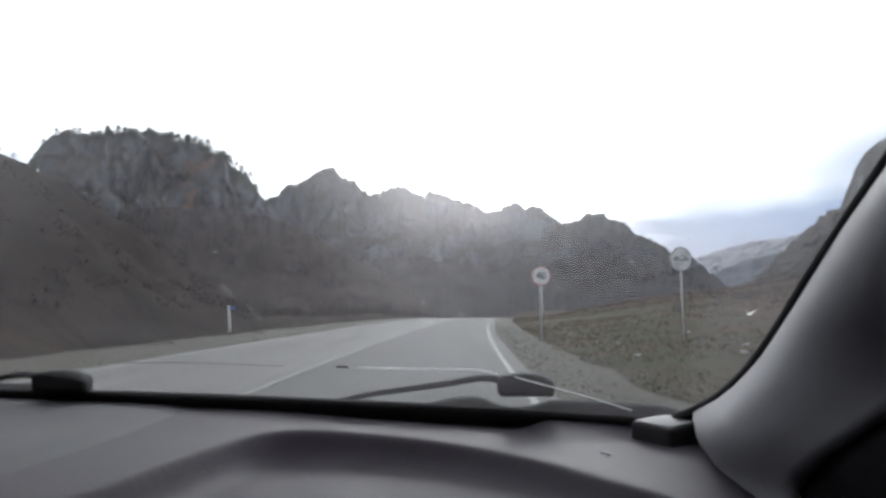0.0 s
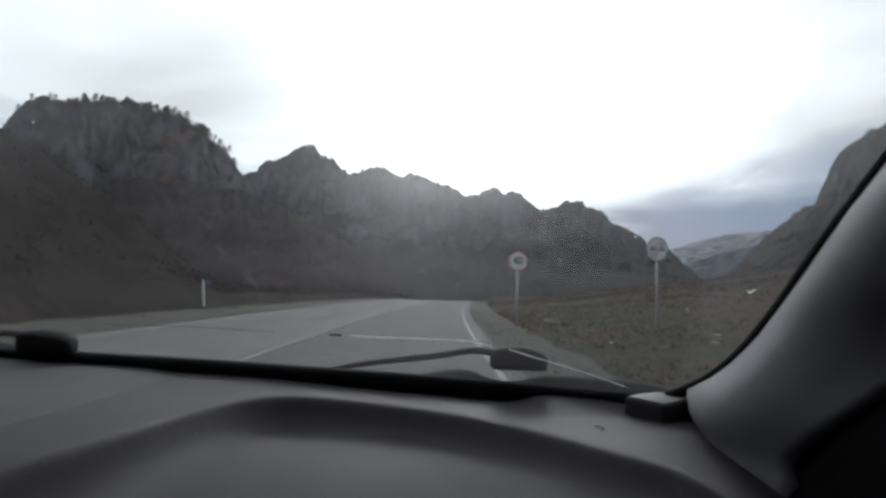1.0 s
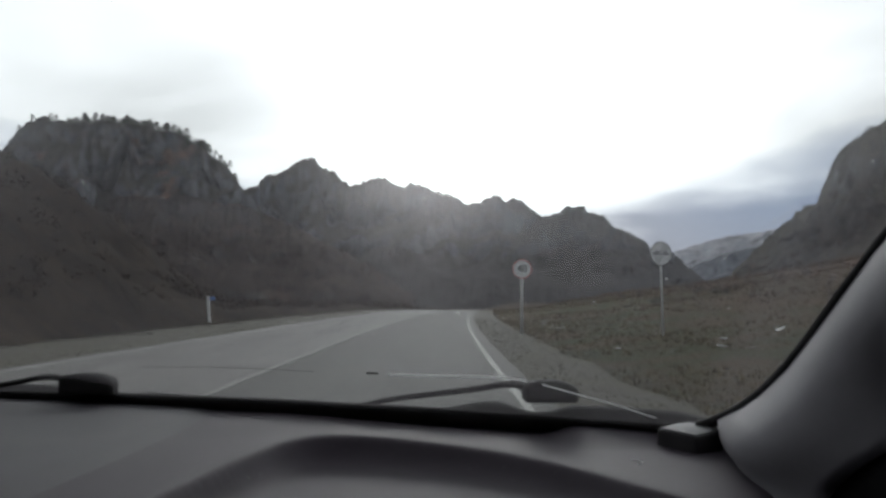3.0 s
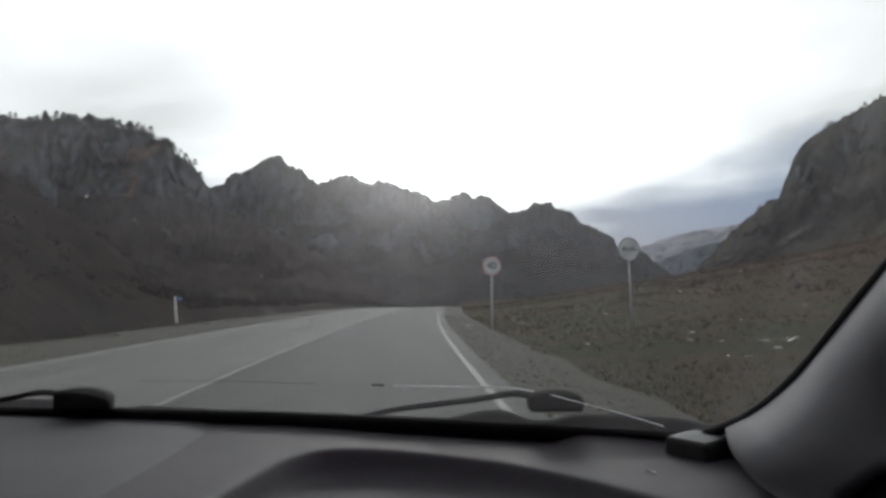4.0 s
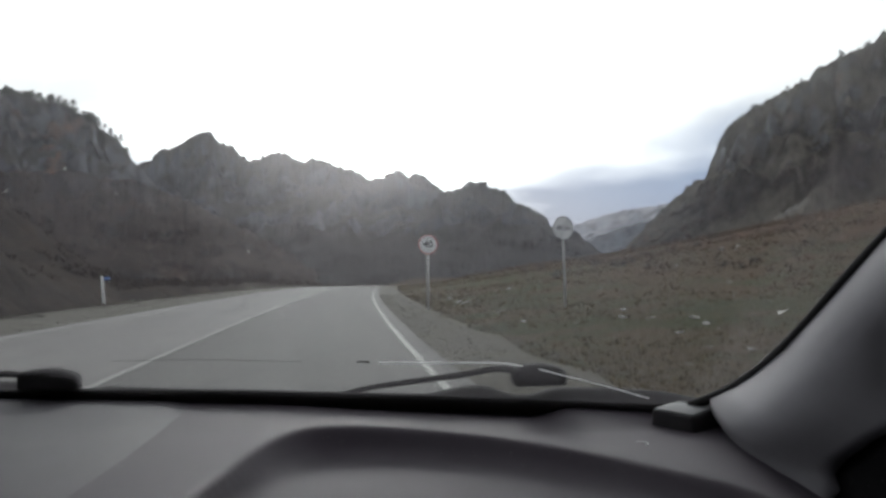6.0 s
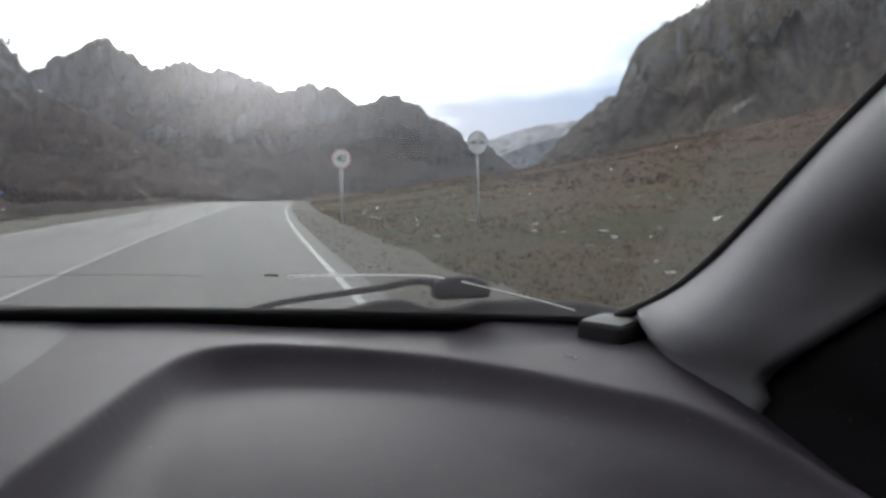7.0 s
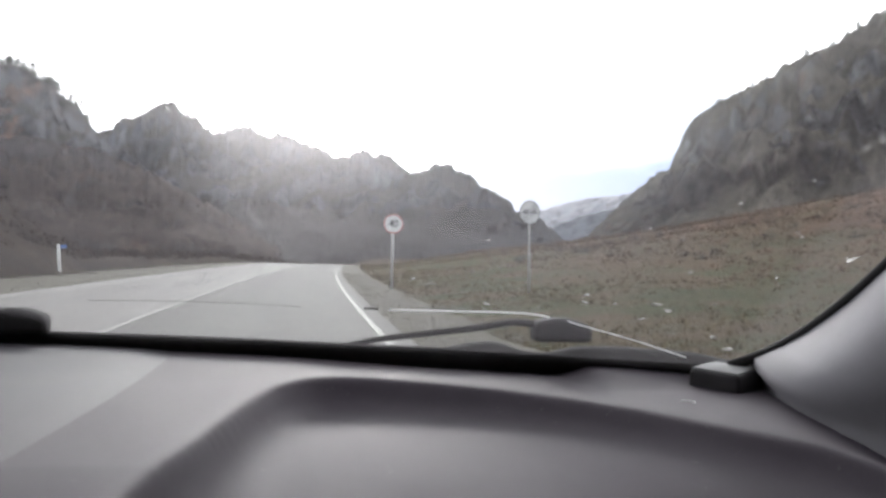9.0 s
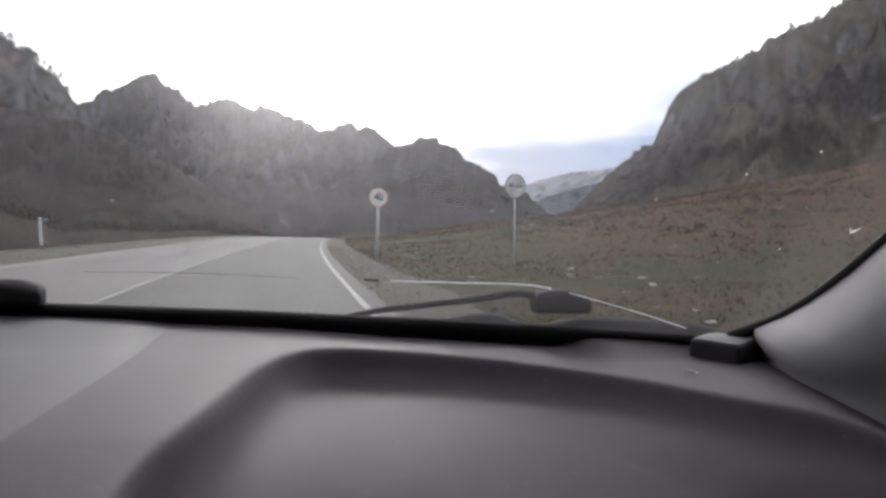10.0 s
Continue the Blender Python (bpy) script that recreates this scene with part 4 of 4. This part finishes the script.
def overtaking_sign(x, y):
    holder, face = sign_post(2.35, -0.09, 0.03)
    holder.matrix_world = pose(x, y, ground_height(x, y), 0, 0, 16)
    part("plate", disc(0.35, 0.012, 0.0), SIGN_WHITE, face, "white sheet steel disc", smooth=False)
    part("border", disc(0.349, 0.003, -0.006, 40, 0.325), SIGN_BLACK, face, "thin black ring", smooth=False)
    for cx in (-0.145, 0.145):
        car_shape = [(-0.12, -0.045), (0.12, -0.045), (0.12, 0.01), (0.075, 0.02), (0.05, 0.08), (-0.05, 0.08), (-0.075, 0.02), (-0.12, 0.01)]
        part("car_symbol", plate([(cx + a, b) for a, b in car_shape], -0.006, 0.003), SIGN_GREY, face, "grey car symbol", smooth=False)
    for k in range(4):
        o = -0.06 + 0.04 * k
        part("stripe", plate([(-0.20 + o, -0.24 - o * 0.9), (-0.185 + o, -0.25 - o * 0.9), (0.215 + o, 0.22 - o * 0.9), (0.20 + o, 0.235 - o * 0.9)], -0.0095, 0.003), SIGN_GREY, face, "diagonal grey stripe", smooth=False)
    tagged(holder, "round white end of overtaking ban sign", "road sign")


speed_sign(3.6, 29.0)
overtaking_sign(6.9, 23.0)


def marker_post(x, y):
    holder = new("marker_post")
    holder.matrix_world = pose(x, y, ground_height(x, y), 0, -4, 0)
    part("post", rounded_box((0.12, 0.10, 1.45), 0.02, 2, pose(0, 0, 0.62)), POST_WHITE, holder, "square white concrete post")
    part("plate", rounded_box((0.30, 0.012, 0.14), 0.004, 1, pose(0.19, -0.02, 1.22)), SIGN_BLUE, holder, "small blue plate")
    tagged(holder, "white concrete marker post with blue plate", "marker post")


marker_post(-10.0, 39.0)


# ---------------------------------------------------------------- plants and stones
def conifer(seed, height):
    """A ragged mountain pine: bent trunk, limbs and many small needle clumps."""
    rng = random.Random(seed)
    holder = new("tree")
    bend_x = rng.uniform(-0.08, 0.08) * height
    part("trunk", tube(spline([(0, 0, -0.8), (bend_x * 0.3, 0, height * 0.4), (bend_x, 0, height)], 4), height * 0.022, 6, 0.2), BARK, holder, "thin dark trunk")
    verts, faces = [], []
    for _ in range(190):
        f = rng.uniform(0.12, 1.0) ** 0.85
        r = height * 0.62 * (1.08 - f) ** 0.7 * rng.uniform(0.2, 1.15)
        a = rng.uniform(0, math.tau)
        c = Vector((bend_x * f * f + math.cos(a) * r, math.sin(a) * r, height * f - r * 0.15))
        s = height * rng.uniform(0.035, 0.08)
        k = len(verts)
        for _i in range(5):
            verts.append(c + Vector((rng.uniform(-1, 1) * 1.5, rng.uniform(-1, 1) * 1.5, rng.uniform(-0.6, 0.8))) * s)
        faces += [(k, k + 1, k + 2), (k, k + 2, k + 3), (k + 1, k + 3, k + 4), (k, k + 4, k + 2)]
    mesh_ob("crown", verts, faces, NEEDLES, holder, "dark ragged needle crown", smooth=False)
    return tagged(holder, "dark ragged pine on the cliff's edge", "tree", "pines on the cliffs")


def along(crest, az):
    return min(crest, key=lambda c: abs(c[0] - az))


def plant_trees():
    rng = random.Random(3)
    kinds = [conifer(s, h) for s, h in ((1, 2.6), (2, 3.0), (3, 2.1))]
    used = set()
    spots = [(crest_left, rng.uniform(14.8, 23.6)) for _ in range(150)] + [(crest_left, rng.uniform(12.6, 15.5)) for _ in range(12)] + \
            [(crest_left, rng.uniform(24, 27)) for _ in range(5)] + \
            [(crest_right, a) for a in (-23.2, -24.6, -24.8, -25.3, -26.9)] + [(crest_right, rng.uniform(-39, -28.5)) for _ in range(26)] + \
            [(crest_main, rng.uniform(-13, 13)) for _ in range(24)]
    for crest, a in spots:
        _, x, y, z = along(crest, a)
        k = rng.randrange(3)
        s = rng.uniform(0.55, 1.15) * (0.75 if crest is not crest_left else 1.0)
        m = pose(x + rng.uniform(-1, 1), y + rng.uniform(-1, 1.5), z - 0.5, 0, 0, rng.uniform(0, 360)) @ Matrix.Diagonal((s, s, s, 1))
        if k not in used:
            used.add(k)
            kinds[k].matrix_world = m
        else:
            t = copy_thing(kinds[k], Matrix.Identity(4))
            t.matrix_basis = m


plant_trees()


def tufts():
    rng = random.Random(11)
    verts, faces = [], []
    for _ in range(50000):
        y = 6 + 130 * rng.random() ** 2.1
        x = ROAD_R + 1.9 + bend(y) + 45 * rng.random() ** 1.3
        if fbm(x * 0.12, y * 0.12, 4.0, 3) < rng.uniform(-0.35, 0.25):
            continue
        z = ground_height(x, y)
        s = rng.uniform(0.03, 0.10) * (1 + y / 60)
        for _b in range(5):
            a = rng.uniform(0, math.tau)
            d = Vector((math.cos(a), math.sin(a), 0))
            o = Vector((x, y, z - 0.02)) + d * s * 0.3
            k = len(verts)
            side = Vector((-d.y, d.x, 0)) * s * 0.16
            verts += [o - side, o + side, o + d * s * rng.uniform(0.3, 0.9) + Vector((0, 0, s * rng.uniform(0.5, 1.1)))]
            faces.append((k, k + 1, k + 2))
    ob = mesh_ob("grass", verts, faces, GRASS, smooth=False)
    tagged(ob, "tufts of dry brown grass on the slope", "grass", kind="stuff")


tufts()


def shrubs():
    rng = random.Random(17)
    verts, faces = [], []
    spots = []
    for _ in range(2600):
        y = rng.uniform(20, 250)
        x = -12.5 + bend(y) - 75 * rng.random() ** 1.3
        spots.append((x, y, spur_height(x, y), rng.uniform(0.15, 0.5) * (1 + y / 120)))
    for _ in range(700):
        y = rng.uniform(30, 190)
        x = ROAD_R + 10 + bend(min(y, 200)) + 80 * rng.random()
        spots.append((x, y, ground_height(x, y), rng.uniform(0.15, 0.4)))
    for x, y, z, s in spots:
        for _c in range(26):
            c = Vector((x, y, z)) + Vector((rng.gauss(0, 0.55), rng.gauss(0, 0.55), abs(rng.gauss(0.3, 0.4)))) * s
            k = len(verts)
            for _i in range(4):
                verts.append(c + Vector((rng.uniform(-1, 1), rng.uniform(-1, 1), rng.uniform(-1, 1))) * s * 0.28)
            faces += [(k, k + 1, k + 2), (k, k + 2, k + 3)]
    ob = mesh_ob("scrub", verts, faces, BUSH, smooth=False)
    tagged(ob, "low bare brown shrubs on the slopes", "shrubs", kind="stuff")


shrubs()


def heath():
    """Dry rust-brown heath: low clumps of fine twigs on the upper slope."""
    rng = random.Random(41)
    verts, faces = [], []
    for _ in range(5200):
        y = 12 + 150 * rng.random() ** 1.4
        x = ROAD_R + 5 + bend(y) + 75 * rng.random() ** 1.2
        z = ground_height(x, y)
        if z < 0.5 + 1.2 * rng.random() - 0.8 * fbm(x * 0.1, y * 0.1, 6.0, 3):
            continue
        s = rng.uniform(0.10, 0.30) * (1 + y / 110)
        for _c in range(12):
            c = Vector((x, y, z)) + Vector((rng.gauss(0, 0.7), rng.gauss(0, 0.7), abs(rng.gauss(0.15, 0.3)))) * s
            k = len(verts)
            for _i in range(3):
                verts.append(c + Vector((rng.uniform(-1, 1), rng.uniform(-1, 1), rng.uniform(-0.6, 1.2))) * s * 0.3)
            faces.append((k, k + 1, k + 2))
    ob = mesh_ob("heath", verts, faces, HEATH, smooth=False)
    tagged(ob, "low rust-brown heath clumps on the slope", "heath", kind="stuff")


heath()


def stone_mesh(seed, flat):
    bm = bmesh.new()
    bmesh.ops.create_icosphere(bm, subdivisions=2, radius=1.0)
    for v in bm.verts:
        v.co *= 1 + 0.9 * noise.noise(v.co * 1.7 + Vector((seed, 0, 0)))
        v.co.z *= flat
    return bm


SLABS = [(6.3, 14.1), (7.3, 15.5), (7.1, 14.6), (7.1, 17.3), (7.3, 19.5)]


def stones():
    rng = random.Random(23)
    kinds = []
    for s in range(3):
        ob = part("stone", stone_mesh(s * 7.3, 0.32), STONE, smooth=False)
        tagged(ob, "pale grey angular stone lying in the grass", "stone", "stones on the slope")
        kinds.append(ob)
    for i in range(150):
        y = 8 + 45 * rng.random() ** 1.7
        x = ROAD_R + 3.4 + bend(y) + 20 * rng.random() ** 1.3
        if i in range(3, 8):
            x, y = SLABS[i - 3]
        s = 0.08 if i in range(3, 8) else rng.choice((0.03, 0.035, 0.04, 0.05, 0.06, 0.07, 0.09, 0.13))
        m = pose(x, y, ground_height(x, y) + s * 0.15, rng.uniform(-12, 12), rng.uniform(-12, 12), rng.uniform(0, 360)) @ Matrix.Diagonal((s * rng.uniform(0.8, 1.6), s, s, 1))
        if i < 3:
            kinds[i].matrix_world = m
        else:
            t = copy_thing(kinds[i % 3], Matrix.Identity(4))
            t.matrix_basis = m


stones()


def pebbles():
    rng = random.Random(31)
    verts, faces = [], []
    for i in range(7000):
        y = 6 + 45 * rng.random() ** 1.3
        if i % 3:
            x = ROAD_R + 0.4 + bend(y) + abs(rng.gauss(0, 1.3))
            z = max(-0.012 if x < ROAD_R + 1.7 + bend(y) else -1, ground_height(x, y))
        else:
            x = ROAD_L - 0.35 + bend(y) - abs(rng.gauss(0, 1.2))
            z = max(0.004, ground_height(x, y))
        s = rng.choice((0.008, 0.012, 0.016, 0.025, 0.04)) * rng.uniform(0.7, 1.3)
        k = len(verts)
        for _ in range(5):
            verts.append((x + rng.uniform(-1, 1) * s, y + rng.uniform(-1, 1) * s, z + rng.uniform(-0.3, 0.7) * s))
        faces += [(k, k + 1, k + 2), (k, k + 2, k + 3), (k + 1, k + 3, k + 4), (k, k + 4, k + 2)]
    ob = mesh_ob("gravel", verts, faces, PEBBLE, smooth=False)
    tagged(ob, "loose grey pebbles along the edge of the asphalt", "gravel", kind="stuff")


pebbles()
